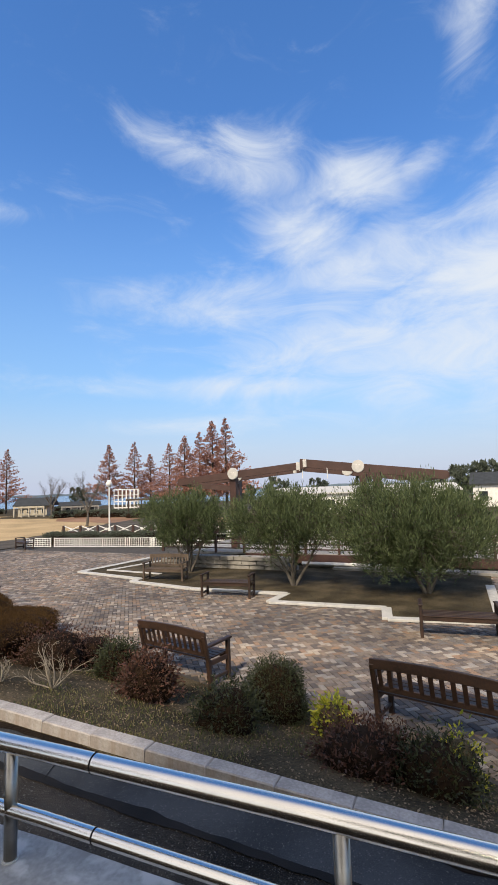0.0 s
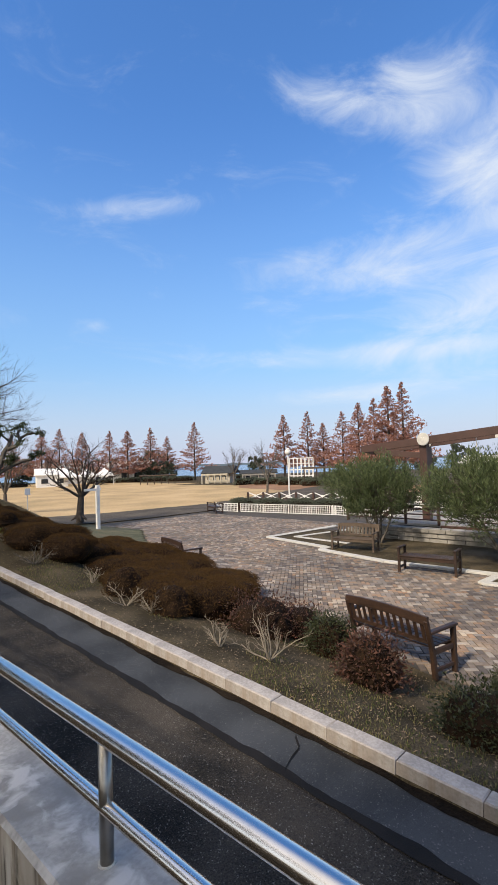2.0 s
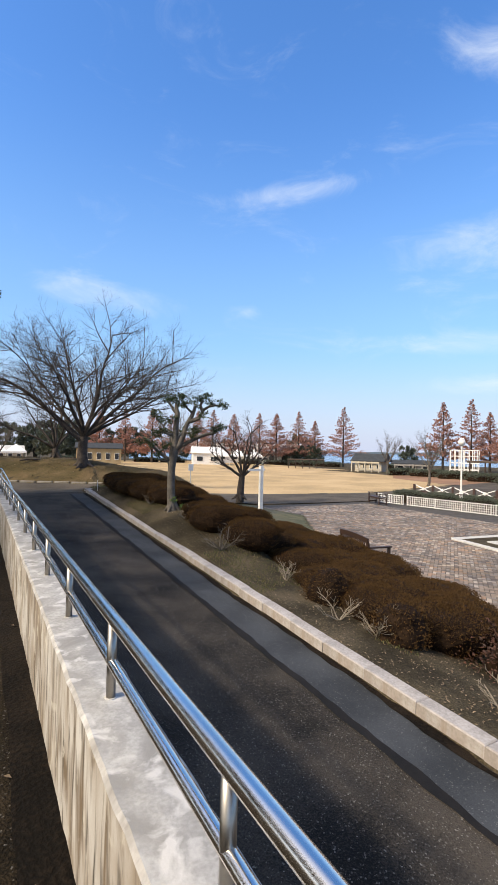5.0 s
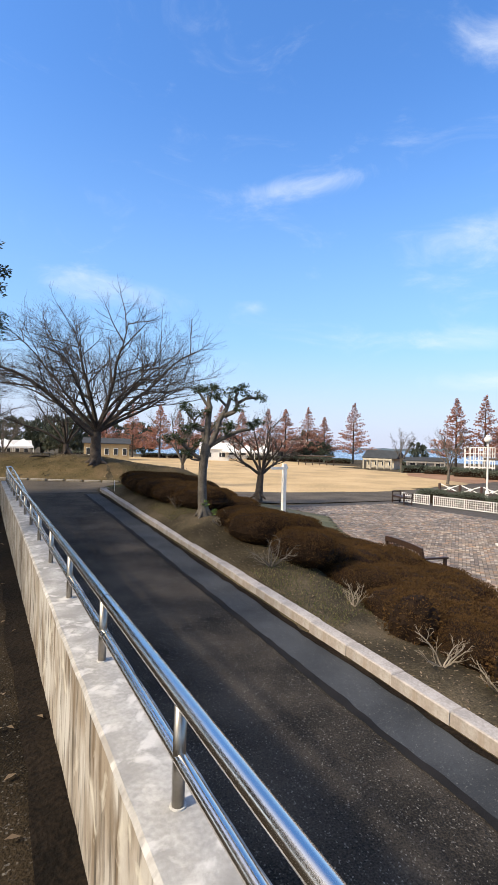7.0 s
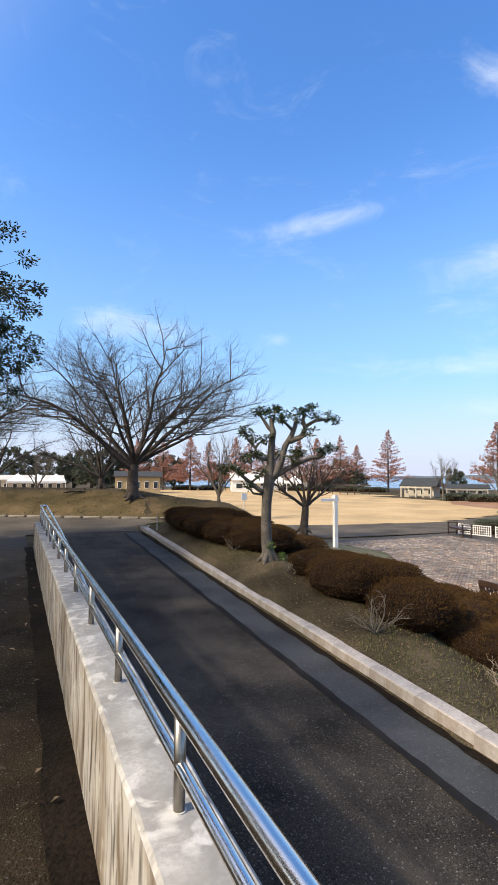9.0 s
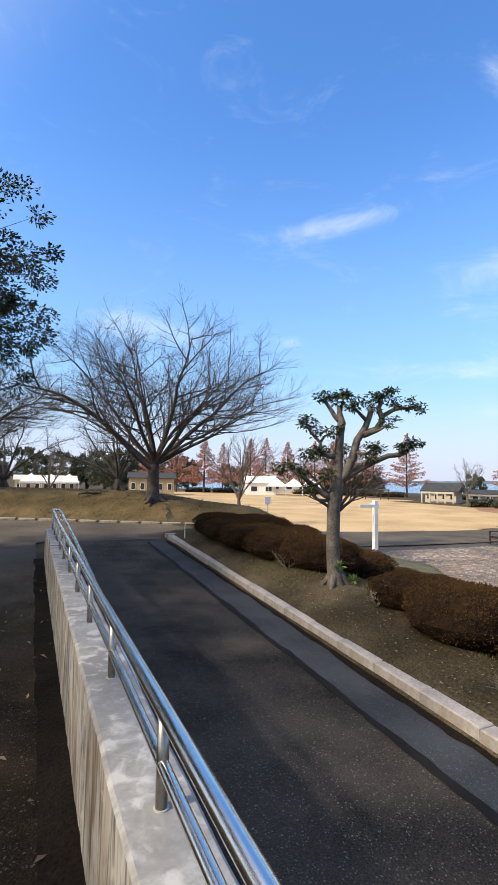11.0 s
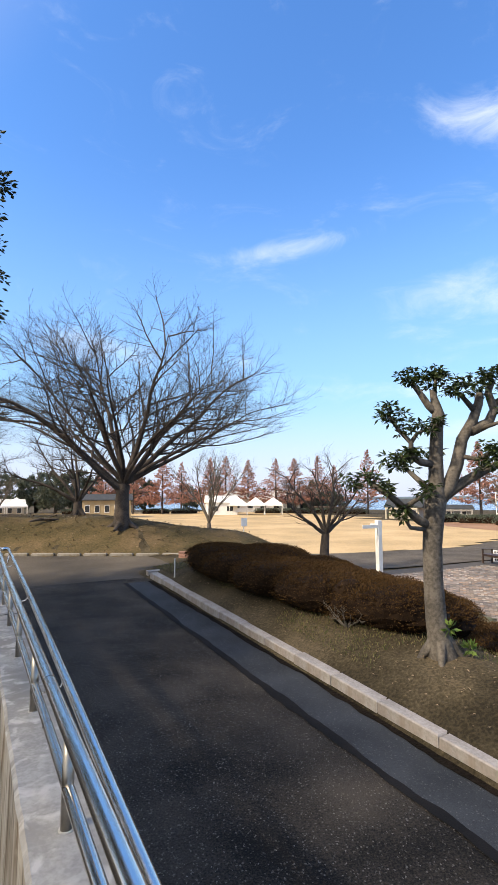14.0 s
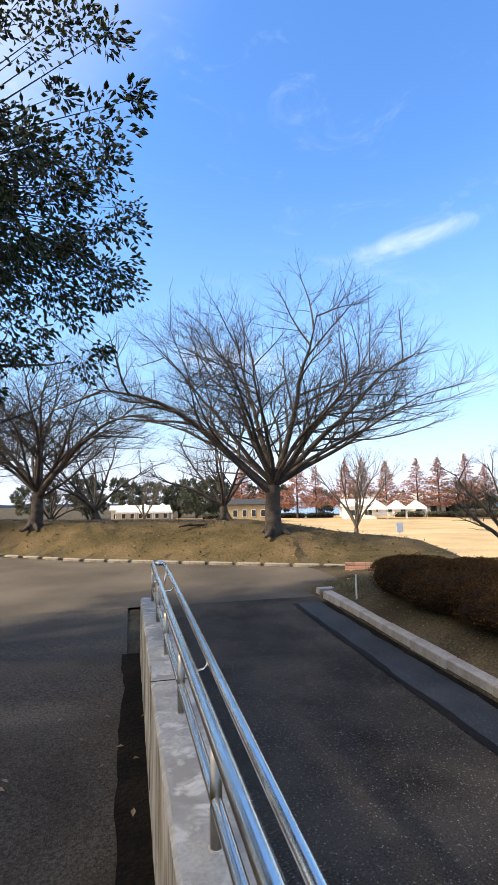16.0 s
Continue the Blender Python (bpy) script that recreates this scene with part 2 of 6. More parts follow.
def stained_wall():
    """Old cast concrete: ochre and black runs down the sides, pale and grey blotches on top."""
    m = material("stained_concrete", (0.40, 0.395, 0.38), (0.28, 0.275, 0.265), rough=0.85, scale=7.0, fine=70.0, bump=0.5, dist=0.006, spread=0.3, gloss=0.25)
    n, l = m.node_tree.nodes, m.node_tree.links
    b = n["Principled BSDF"]
    src = b.inputs["Base Color"].links[0].from_socket
    co = n.new("ShaderNodeTexCoord").outputs["Object"]

    def runs(sx, sz):
        mp = n.new("ShaderNodeMapping")
        mp.inputs["Scale"].default_value = (sx, sx, sz)
        l.new(co, mp.inputs["Vector"])
        return mp.outputs["Vector"]

    side = node_mix(n, l, node_noise(n, l, runs(3.0, 2.0), 1.0, 8, 0.5, 0.38, 0.64), (0.45, 0.43, 0.395), (0.26, 0.215, 0.165))
    side = node_mix(n, l, node_noise(n, l, runs(9.0, 2.0), 1.0, 9, 0.7, 0.48, 0.66), side, (0.15, 0.112, 0.075))
    side = node_mix(n, l, node_noise(n, l, runs(24.0, 3.4), 1.0, 9, 0.6, 0.52, 0.70), side, (0.070, 0.060, 0.048))
    side = node_mix(n, l, node_noise(n, l, co, 7.0, 9, 0.8, 0.58, 0.74), side, (0.50, 0.47, 0.40))
    top = node_mix(n, l, node_noise(n, l, co, 4.5, 9, 0.8, 0.46, 0.62), src, (0.24, 0.235, 0.225))
    top = node_mix(n, l, node_noise(n, l, co, 11.0, 8, 0.5, 0.53, 0.64), top, (0.50, 0.49, 0.475))
    geo = n.new("ShaderNodeNewGeometry")
    sep = n.new("ShaderNodeSeparateXYZ")
    l.new(geo.outputs["True Normal"], sep.inputs["Vector"])
    l.new(node_mix(n, l, sep.outputs["Z"], side, top), b.inputs["Base Color"])
    return m


def path_ground():
    """Old path: dark brown gravelly asphalt, mixed to a lighter grey towards the cross road."""
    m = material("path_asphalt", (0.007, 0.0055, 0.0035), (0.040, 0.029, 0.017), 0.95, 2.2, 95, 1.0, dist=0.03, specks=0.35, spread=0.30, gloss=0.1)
    n, l = m.node_tree.nodes, m.node_tree.links
    b = n["Principled BSDF"]
    src = b.inputs["Base Color"].links[0].from_socket
    co = n.new("ShaderNodeTexCoord").outputs["Object"]
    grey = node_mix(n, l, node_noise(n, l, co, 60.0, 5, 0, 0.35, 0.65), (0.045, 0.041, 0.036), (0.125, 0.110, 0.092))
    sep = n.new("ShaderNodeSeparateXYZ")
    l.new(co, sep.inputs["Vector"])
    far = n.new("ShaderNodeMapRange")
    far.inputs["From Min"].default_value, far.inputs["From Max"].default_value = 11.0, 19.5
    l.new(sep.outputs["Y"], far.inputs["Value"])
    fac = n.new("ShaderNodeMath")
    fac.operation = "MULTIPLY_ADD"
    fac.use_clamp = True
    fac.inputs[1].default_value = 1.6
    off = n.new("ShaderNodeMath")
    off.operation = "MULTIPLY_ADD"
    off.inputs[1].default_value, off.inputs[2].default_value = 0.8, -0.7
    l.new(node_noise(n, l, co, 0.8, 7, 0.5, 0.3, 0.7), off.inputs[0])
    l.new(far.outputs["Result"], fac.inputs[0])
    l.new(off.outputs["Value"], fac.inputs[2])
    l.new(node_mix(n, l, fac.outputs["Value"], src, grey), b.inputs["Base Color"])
    return m


SOIL = material("soil", (0.026, 0.021, 0.013), (0.125, 0.098, 0.062), 0.95, 1.3, 40, 1.0, third=(0.062, 0.050, 0.030), dist=0.05, spread=0.34, gloss=0.1)
MOUND = material("leaf_strewn_turf", (0.042, 0.036, 0.017), (0.150, 0.104, 0.058), 0.95, 0.9, 22, 1.0, third=(0.088, 0.067, 0.032), dist=0.06, spread=0.34, gloss=0.1)
LAWN = material("dry_lawn", (0.30, 0.215, 0.10), (0.50, 0.355, 0.185), 0.95, 0.22, 9, 0.4, third=(0.43, 0.295, 0.14), dist=0.03)
GREENTURF = material("thin_green_turf", (0.042, 0.050, 0.018), (0.125, 0.105, 0.050), 0.95, 1.6, 30, 0.5, dist=0.02)
ASPHALT = material("old_asphalt", (0.010, 0.0092, 0.0082), (0.066, 0.056, 0.045), 0.88, 1.3, 90, 1.0, dist=0.02, specks=0.5, spread=0.27, gloss=0.15)
PATCH = material("newer_asphalt", (0.026, 0.029, 0.032), (0.056, 0.061, 0.066), 0.8, 1.6, 120, 0.6, dist=0.006, specks=0.28, gloss=0.2)
TAR = material("tar_seam", (0.008, 0.008, 0.008), (0.017, 0.015, 0.014), 0.8, 3, 120, 0.4, gloss=0.15)
ROAD = material("worn_road", (0.042, 0.036, 0.029), (0.125, 0.104, 0.080), 0.9, 0.6, 60, 0.8, dist=0.01, specks=0.3, spread=0.36, gloss=0.15)
PATHMAT = path_ground()
# near-black brown for the flat strips along kerb and wall
GUTTER = material("dark_gutter_earth", (0.005, 0.004, 0.003), (0.018, 0.013, 0.009), 0.95, 2.5, 40, 1.0, dist=0.03, gloss=0.1)
PLAZABED = material("paving_joint_sand", (0.035, 0.030, 0.025), (0.07, 0.06, 0.05), 0.95, 3, 60, 0.3)
WALLC = stained_wall()
KERBC = concrete("kerb_concrete", (0.42, 0.385, 0.355), (0.24, 0.185, 0.14))
MOSSKERB = concrete("mossy_kerb", (0.26, 0.235, 0.195), (0.12, 0.095, 0.06))
# rougher post steel, darkened in colour for the dark surroundings it reflects
POSTSTEEL = material("dull_darkened_steel", (0.40, 0.375, 0.34), (0.30, 0.28, 0.25), 0.34, 3, 30, 0.0, metal=1.0)
STEEL = material("polished_steel", (0.88, 0.82, 0.74), (0.80, 0.745, 0.67), 0.20, 3, 8, 0.0, metal=1.0)
WOOD = material("dark_bench_wood", (0.022, 0.012, 0.008), (0.048, 0.025, 0.015), 0.5, 3, 40, 0.25, dist=0.003)
# lighter brown than the wood of the other benches
PALEWOOD = material("lighter_bench_wood", (0.045, 0.030, 0.022), (0.105, 0.074, 0.050), 0.7, 3, 40, 0.25, dist=0.003)
BROWNSTEEL = material("brown_painted_steel", (0.045, 0.021, 0.016), (0.07, 0.034, 0.026), 0.5, 2, 40, 0.05)
WHITEP = material("white_paint", (0.78, 0.77, 0.74), (0.66, 0.64, 0.60), 0.55, 4, 50, 0.05)
GRANITE = material("pale_granite", (0.55, 0.53, 0.49), (0.42, 0.41, 0.38), 0.8, 6, 140, 0.15)
STONE = material("grey_stone_block", (0.33, 0.31, 0.28), (0.22, 0.21, 0.19), 0.9, 4, 60, 0.5, vary="object", amount=0.2)
BARK = material("dark_bark", (0.028, 0.022, 0.018), (0.080, 0.062, 0.050), 0.95, 5, 40, 0.9, dist=0.02)
GREYBARK = material("grey_bark", (0.135, 0.117, 0.096), (0.062, 0.053, 0.043), 0.95, 5, 40, 0.8, dist=0.015)
DEADWOOD = material("bleached_twig", (0.30, 0.255, 0.195), (0.19, 0.16, 0.12), 0.9, 8, 60, 0.3)
OLIVE = leafy("olive_leaf", (0.030, 0.050, 0.018), (0.130, 0.160, 0.070), through=0.15)
AZALEA = leafy("azalea_leaf", (0.026, 0.015, 0.006), (0.095, 0.052, 0.019), rough=0.85, through=0.05, gloss=0.1)
# hull colour near-black: the shade between the leaves is painted in
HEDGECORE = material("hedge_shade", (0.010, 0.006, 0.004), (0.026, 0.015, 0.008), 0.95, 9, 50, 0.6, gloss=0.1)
BUSHLEAF = leafy("dark_bush_leaf", (0.016, 0.022, 0.009), (0.055, 0.062, 0.024), through=0.12)
REDLEAF = leafy("reddish_bush_leaf", (0.034, 0.020, 0.012), (0.115, 0.05, 0.034), through=0.12)
BRIGHTLEAF = leafy("yellow_green_leaf", (0.20, 0.24, 0.03), (0.50, 0.46, 0.05), through=0.3)
EVERLEAF = leafy("evergreen_leaf", (0.018, 0.026, 0.010), (0.060, 0.072, 0.032), rough=0.55, through=0.12, gloss=0.2)
TOPILEAF = leafy("topiary_leaf", (0.014, 0.026, 0.008), (0.070, 0.098, 0.030), rough=0.35, through=0.2)
# rust colour muted and lightened: distance haze is mixed in
SEQLEAF = leafy("rust_needles", (0.25, 0.115, 0.085), (0.42, 0.225, 0.17), rough=0.8, through=0.3)
LITTER = leafy("fallen_leaf", (0.045, 0.030, 0.018), (0.27, 0.20, 0.13), rough=0.8, through=0.05)
def paver(name, island):
    """Paver colours picked piece by piece: grey-brown, tan, orange and pale."""
    m = material(name, (0.5, 0.5, 0.5), (0.36, 0.36, 0.36), 0.9, 0.5 if island else 5, 60, 0.35, dist=0.004)
    n, l = m.node_tree.nodes, m.node_tree.links
    b = n["Principled BSDF"]
    shade = b.inputs["Base Color"].links[0].from_socket
    src = n.new("ShaderNodeNewGeometry").outputs["Random Per Island"] if island else n.new("ShaderNodeObjectInfo").outputs["Random"]
    r = n.new("ShaderNodeValToRGB")
    r.color_ramp.interpolation = "CONSTANT"
    r.color_ramp.elements[0].color = (0.29, 0.235, 0.20, 1)
    r.color_ramp.elements[1].position, r.color_ramp.elements[1].color = 0.86, (0.84, 0.72, 0.59, 1)
    for p, c in ((0.2, (0.42, 0.33, 0.265)), (0.42, (0.57, 0.445, 0.34)), (0.64, (0.66, 0.43, 0.28)), (0.74, (0.48, 0.42, 0.37))):
        r.color_ramp.elements.new(p).color = (*c, 1)
    mx = n.new("ShaderNodeMixRGB")
    mx.blend_type = "MULTIPLY"
    mx.inputs["Fac"].default_value = 1.0
    l.new(src, r.inputs["Fac"])
    l.new(r.outputs["Color"], mx.inputs["Color1"])
    l.new(shade, mx.inputs["Color2"])
    pos = n.new("ShaderNodeNewGeometry").outputs["Position"]
    worn = node_mix(n, l, node_noise(n, l, pos, 0.33, 6, 1.0, 0.42, 0.60), mx.outputs["Color"], (0.60, 0.62, 0.66), "MULTIPLY")
    worn = node_mix(n, l, node_noise(n, l, pos, 1.1, 6, 0.6, 0.52, 0.68), worn, (1.25, 1.16, 1.02), "MULTIPLY")
    l.new(worn, b.inputs["Base Color"])
    return m


BRICKO = paver("paver", False)
BRICKI = paver("paver_field", True)


# ---- mesh helpers ----
class Shape:
    """Points and faces gathered for one mesh."""

    def __init__(self):
        self.v, self.f = [], []

    def box(self, c, s, m=None, bevel=0.0):
        hx, hy, hz = s[0] / 2, s[1] / 2, s[2] / 2
        o = len(self.v)
        if bevel <= 0:
            pts = [(x, y, z) for z in (-hz, hz) for x, y in ((-hx, -hy), (hx, -hy), (hx, hy), (-hx, hy))]
            fc = [(3, 2, 1, 0), (4, 5, 6, 7), (0, 1, 5, 4), (1, 2, 6, 5), (2, 3, 7, 6), (3, 0, 4, 7)]
        else:
            b = bevel
            pts = []
            for z, i in ((-hz, b), (-hz + b, 0), (hz - b, 0), (hz, b)):
                pts += [(-hx + i, -hy + i, z), (hx - i, -hy + i, z), (hx - i, hy - i, z), (-hx + i, hy - i, z)]
            fc = [(3, 2, 1, 0), (12, 13, 14, 15)]
            for r in range(3):
                fc += [(4 * r + k, 4 * r + (k + 1) % 4, 4 * r + 4 + (k + 1) % 4, 4 * r + 4 + k) for k in range(4)]
        for p in pts:
            q = Vector(p)
            if m is not None:
                q = m @ q
            self.v.append((q.x + c[0], q.y + c[1], q.z + c[2]))
        self.f += [tuple(o + i for i in q) for q in fc]
        return self

    def bar(self, a, b, w, h, bevel=0.0):
        """A square bar from a to b."""
        a, b = Vector(a), Vector(b)
        d = b - a
        m = d.to_track_quat("Y", "Z").to_matrix()
        return self.box((a + b) / 2, (w, d.length, h), m, bevel)

    def tube(self, pts, radii, sides=8, cap=True):
        pts = [Vector(p) for p in pts]
        o = len(self.v)
        up = Vector((0, 0, 1))
        d0 = (pts[1] - pts[0]).normalized()
        side = d0.cross(up if abs(d0.z) < 0.9 else Vector((1, 0, 0))).normalized()
        for i, p in enumerate(pts):
            d = (pts[min(i + 1, len(pts) - 1)] - pts[max(i - 1, 0)]).normalized()
            side = (side - d * side.dot(d)).normalized()
            other = d.cross(side)
            r = radii[i] if isinstance(radii, (list, tuple)) else radii
            for k in range(sides):
                a = 2 * math.pi * k / sides
                q = p + side * (r * math.cos(a)) + other * (r * math.sin(a))
                self.v.append((q.x, q.y, q.z))
        for i in range(len(pts) - 1):
            for k in range(sides):
                k2 = (k + 1) % sides
                self.f.append((o + i * sides + k, o + i * sides + k2, o + (i + 1) * sides + k2, o + (i + 1) * sides + k))
        if cap:
            self.f.append(tuple(o + k for k in reversed(range(sides))))
            e = o + (len(pts) - 1) * sides
            self.f.append(tuple(e + k for k in range(sides)))
        return self

    def leaf(self, p, d, n, length, width):
        """A small folded leaf at p that points along d."""
        s = d.cross(n)
        if s.length < 1e-4:
            s = d.cross(Vector((0.3, 0.8, 0.5)))
        s.normalize()
        o = len(self.v)
        a, b = p + d * length, p + d * (length * 0.5)
        up = s.cross(d) * (width * 0.25)
        for q in (p, b + s * (width / 2) + up, a, b - s * (width / 2) + up):
            self.v.append((q.x, q.y, q.z))
        self.f += [(o, o + 1, o + 2), (o, o + 2, o + 3)]
        return self

    def mesh(self, name, mat, smooth=False):
        me = bpy.data.meshes.new(name)
        me.from_pydata(self.v, [], self.f)
        me.materials.append(mat)
        if smooth:
            me.polygons.foreach_set("use_smooth", [True] * len(me.polygons))
        me.update()
        return me


def part(name, shape, mat, parent=None, label="", smooth=False, kind=""):
    ob = new(name, shape.mesh(name, mat, smooth))
    if parent is not None:
        ob.parent = parent
    return tagged(ob, label, kind=kind)


def thing(name, label, category, group="", at=(0, 0, 0), turn=0.0):
    ob = new(name)
    ob.matrix_basis = pose(*at, 0, 0, turn)
    return tagged(ob, label, category, group)


def setting(name, shape, mat, label, category, smooth=False):
    return tagged(new(name, shape.mesh(name, mat, smooth)), label, category, kind="structure")


def smooth01(t):
    t = min(1.0, max(0.0, t))
    return t * t * (3 - 2 * t)


def lerp_at(x, pts):
    if x <= pts[0][0]:
        return pts[0][1]
    for (a, p), (b, q) in zip(pts, pts[1:]):
        if x <= b:
            return p + (q - p) * (x - a) / (b - a)
    return pts[-1][1]


# ---- the lie of the land ----
def path_z(y):
    return lerp_at(y, ((-20, -0.13), (9, -0.14), (12, -0.19), (16, -0.28), (19, -0.24), (22, -0.21), (60, -0.21)))


def ramp_z(y):
    return min(-0.21, -1.09 + 0.042 * y)


def kerb_z(y):
    return ramp_z(y) + 0.12


def bed_edge(y):
    return lerp_at(y, ((-8, 3.9), (-3, 4.4), (1, 5.5), (2.3, 6.1), (4.5, 6.6), (7, 7.4), (9, 8.0), (12, 8.8), (15, 9.8), (19, 11.6), (22.3, 13.6),
                       (25, 13.2), (30, 13.2), (36, 12.4), (60, 10)))


def plaza_z(x):
    return max(-1.69, -1.54 - 0.009 * max(0.0, x))


def road_far(x):
    """Where the top road meets the kerb of the mound."""
    return lerp_at(x, ((-30, 48), (-8, 34.5), (-2.8, 28.7), (-0.6, 26.8), (2.8, 24.8), (5.5, 23.3), (7.5, 22.3)))


def land(x, y):
    far = road_far(x)
    upper = path_z(y) if x < 0.77 else ramp_z(y)
    if x <= 3.5 or (y > 21.0 and x < 4.6):
        z = upper
    else:
        e = bed_edge(y)
        t = min(1.0, max(0.0, (x - 3.5) / max(0.3, e - 3.5)))
        inner = kerb_z(y) - 0.03
        z = inner + (plaza_z(x) - inner) * (0.35 * t + 0.65 * smooth01(t))
        z += 0.44 * smooth01((y - 9.5) / 4.0) * (1 - smooth01((y - 19) / 4.0)) * math.sin(min(1.0, t * 2.6) * math.pi) ** 0.7 if t * 2.6 < 1 else 0.0
    if y > far and x < 14:
        rise = 0.93 * smooth01((y - far) / 2.9) * (1 - smooth01((x - 4.5) / 7.0))
        fall = smooth01((y - far - 6) / 14)
        back = -0.35 if x < -6 else -0.35 - 1.3 * smooth01((x + 6) / 8)
        z = (z + rise) * (1 - fall) + back * fall
    if x > 4.6 and y > 18:
        z += 0.7 * math.exp(-((x - 7.5) / 1.8) ** 2 - ((y - 23.3) / 2.2) ** 2)
    if y > 55:
        k = smooth01((y - 55) / 25)
        z = z * (1 - k) - 1.7 * k
    if x > 14.5:
        z = plaza_z(x)
    return z


def sheet(name, xs, ys, mat, label, lift=0.0, inside=None, category="ground", height=None):
    s = Shape()
    idx = {}
    height = height or land
    for j, y in enumerate(ys):
        for i, x in enumerate(xs):
            idx[i, j] = len(s.v)
            s.v.append((x, y, height(x, y) + lift))
    for j in range(len(ys) - 1):
        for i in range(len(xs) - 1):
            if inside is None or inside((xs[i] + xs[i + 1]) / 2, (ys[j] + ys[j + 1]) / 2):
                s.f.append((idx[i, j], idx[i + 1, j], idx[i + 1, j + 1], idx[i, j + 1]))
    return setting(name, s, mat, label, category, True)


def steps(a, b, d):
    n = max(1, round((b - a) / d))
    return [a + (b - a) * k / n for k in range(n + 1)]


GX = [-3000, -900, -300, -120, -60, -35, -20, -12] + steps(-8, 0.6, 0.8) + [0.74, 0.80, 1.2, 2.0, 2.8, 3.40, 3.52] + steps(3.9, 15.1, 0.4) + [16, 18, 21, 25, 30, 40, 60, 100, 200, 500, 1200, 3000]
GY = [-2000, -500, -150, -60, -30, -15] + steps(-9, 42, 0.5) + [44, 47, 50, 54, 58, 62, 66, 70, 75, 80, 100, 150, 300, 600, 1500, 3500]
sheet("ground", GX, GY, SOIL, "bare brown soil and thin winter turf over the whole park", -0.03)


def ribbon(name, x0, x1, ys, mat, label, lift, height, category="road", wob=0.0):
    """A strip along y between two edges; wob makes the edges uneven."""
    s = Shape()
    for y in ys:
        a = x0(y) if callable(x0) else x0
        b = x1(y) if callable(x1) else x1
        wa = wob * (noise.noise(Vector((y * 1.7, a, 0))) + 0.5 * noise.noise(Vector((y * 6.1, a, 3))))
        wb = wob * (noise.noise(Vector((y * 1.7, b, 7))) + 0.5 * noise.noise(Vector((y * 6.1, b, 9))))
        s.v += [(a + wa, y, height(y) + lift), (b + wb, y, height(y) + lift)]
    for k in range(len(ys) - 1):
        s.f.append((2 * k, 2 * k + 1, 2 * k + 3, 2 * k + 2))
    return setting(name, s, mat, label, category)


RY = steps(-12, 20.6, 0.2)
ribbon("ramp_road", 0.86, 3.50, RY, ASPHALT, "dark old asphalt ramp sloping up beside the concrete wall", 0.0, ramp_z)
ribbon("patch_road", 2.94, 3.40, steps(-12, 20.2, 0.1), PATCH, "blue-grey newer asphalt strip along the gutter of the ramp", 0.005, ramp_z, wob=0.03)
ribbon("seam_trim", 2.885, 2.965, steps(-12, 20.2, 0.05), TAR, "black ragged tar seam along the asphalt strip", 0.009, ramp_z, "seam", wob=0.034)
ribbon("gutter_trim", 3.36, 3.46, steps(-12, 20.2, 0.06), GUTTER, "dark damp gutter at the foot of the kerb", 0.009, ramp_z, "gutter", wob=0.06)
crack = Shape()
CRACK = ((2.898, 4.192), (3.086, 4.266), (3.23, 4.297), (3.328, 4.416), (3.559, 4.541))
for k, (cx, cy) in enumerate(CRACK):
    w = 0.012 if k in (0, len(CRACK) - 1) else 0.022
    crack.v += [(cx - w, cy - w * 0.6, ramp_z(cy) + 0.012), (cx + w, cy + w * 0.6, ramp_z(cy) + 0.012)]
crack.f += [(2 * k, 2 * k + 1, 2 * k + 3, 2 * k + 2) for k in range(len(CRACK) - 1)]
setting("crack_trim", crack, TAR, "dark jagged crack across the asphalt strip", "crack")
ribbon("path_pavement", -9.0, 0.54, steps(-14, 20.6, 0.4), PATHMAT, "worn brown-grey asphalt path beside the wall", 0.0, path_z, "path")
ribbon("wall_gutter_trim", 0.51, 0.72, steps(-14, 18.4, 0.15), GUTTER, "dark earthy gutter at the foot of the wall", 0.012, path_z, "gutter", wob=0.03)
s = Shape()
tx = steps(-14, 7.4, 0.4)
for x in tx:
    s.v += [(x, 20.6, land(min(x, 3.4), 20.6)), (x, (20.6 + road_far(x)) / 2, -0.21), (x, road_far(x), -0.21)]
for k in range(len(tx) - 1):
    s.f += [(3 * k + r, 3 * k + 3 + r, 3 * k + 4 + r, 3 * k + 1 + r) for r in (0, 1)]
setting("top_road", s, ROAD, "pale worn asphalt road crossing at the top of the ramp", "road")
s = Shape()
lx = [9, 12, 14, 16, 18, 21, 24, 27, 30, 35, 40, 45, 50, 60, 70, 80, 95]
for x in lx:
    a = lerp_at(x, ((9, 40), (12, 34), (18, 32.2), (26, 31.0), (36, 34), (50, 38), (95, 50)))
    b = lerp_at(x, ((9, 26), (12, 27), (20, 26.5), (95, 26.5)))
    s.v += [(x, b, land(x, b) + 0.02), (x, (a + b) / 2, land(x, (a + b) / 2) + 0.02), (x, a, land(x, a) + 0.02)]
for k in range(len(lx) - 1):
    s.f += [(3 * k + r, 3 * k + 3 + r, 3 * k + 4 + r, 3 * k + 1 + r) for r in (0, 1)]
setting("lawn_road", s, ROAD, "grey asphalt road between the plaza and the lawn", "road")
LAWN_X = [-60, -45, -35, -25, -18, -12, -6] + steps(0, 30, 1.5) + [33, 36, 40, 45, 50, 56, 62]
LAWN_Y = steps(28, 60, 1.0) + [64, 68, 74, 80, 90, 100, 110, 120]


def on_lawn(x, y):
    if x < 9:
        return y > road_far(x) + 24
    near = lerp_at(x, ((9, 40), (12, 34), (18, 32.2), (26, 31.0), (36, 34), (50, 38), (95, 50)))
    return y > near and (x < 46 + 0.1 * y)


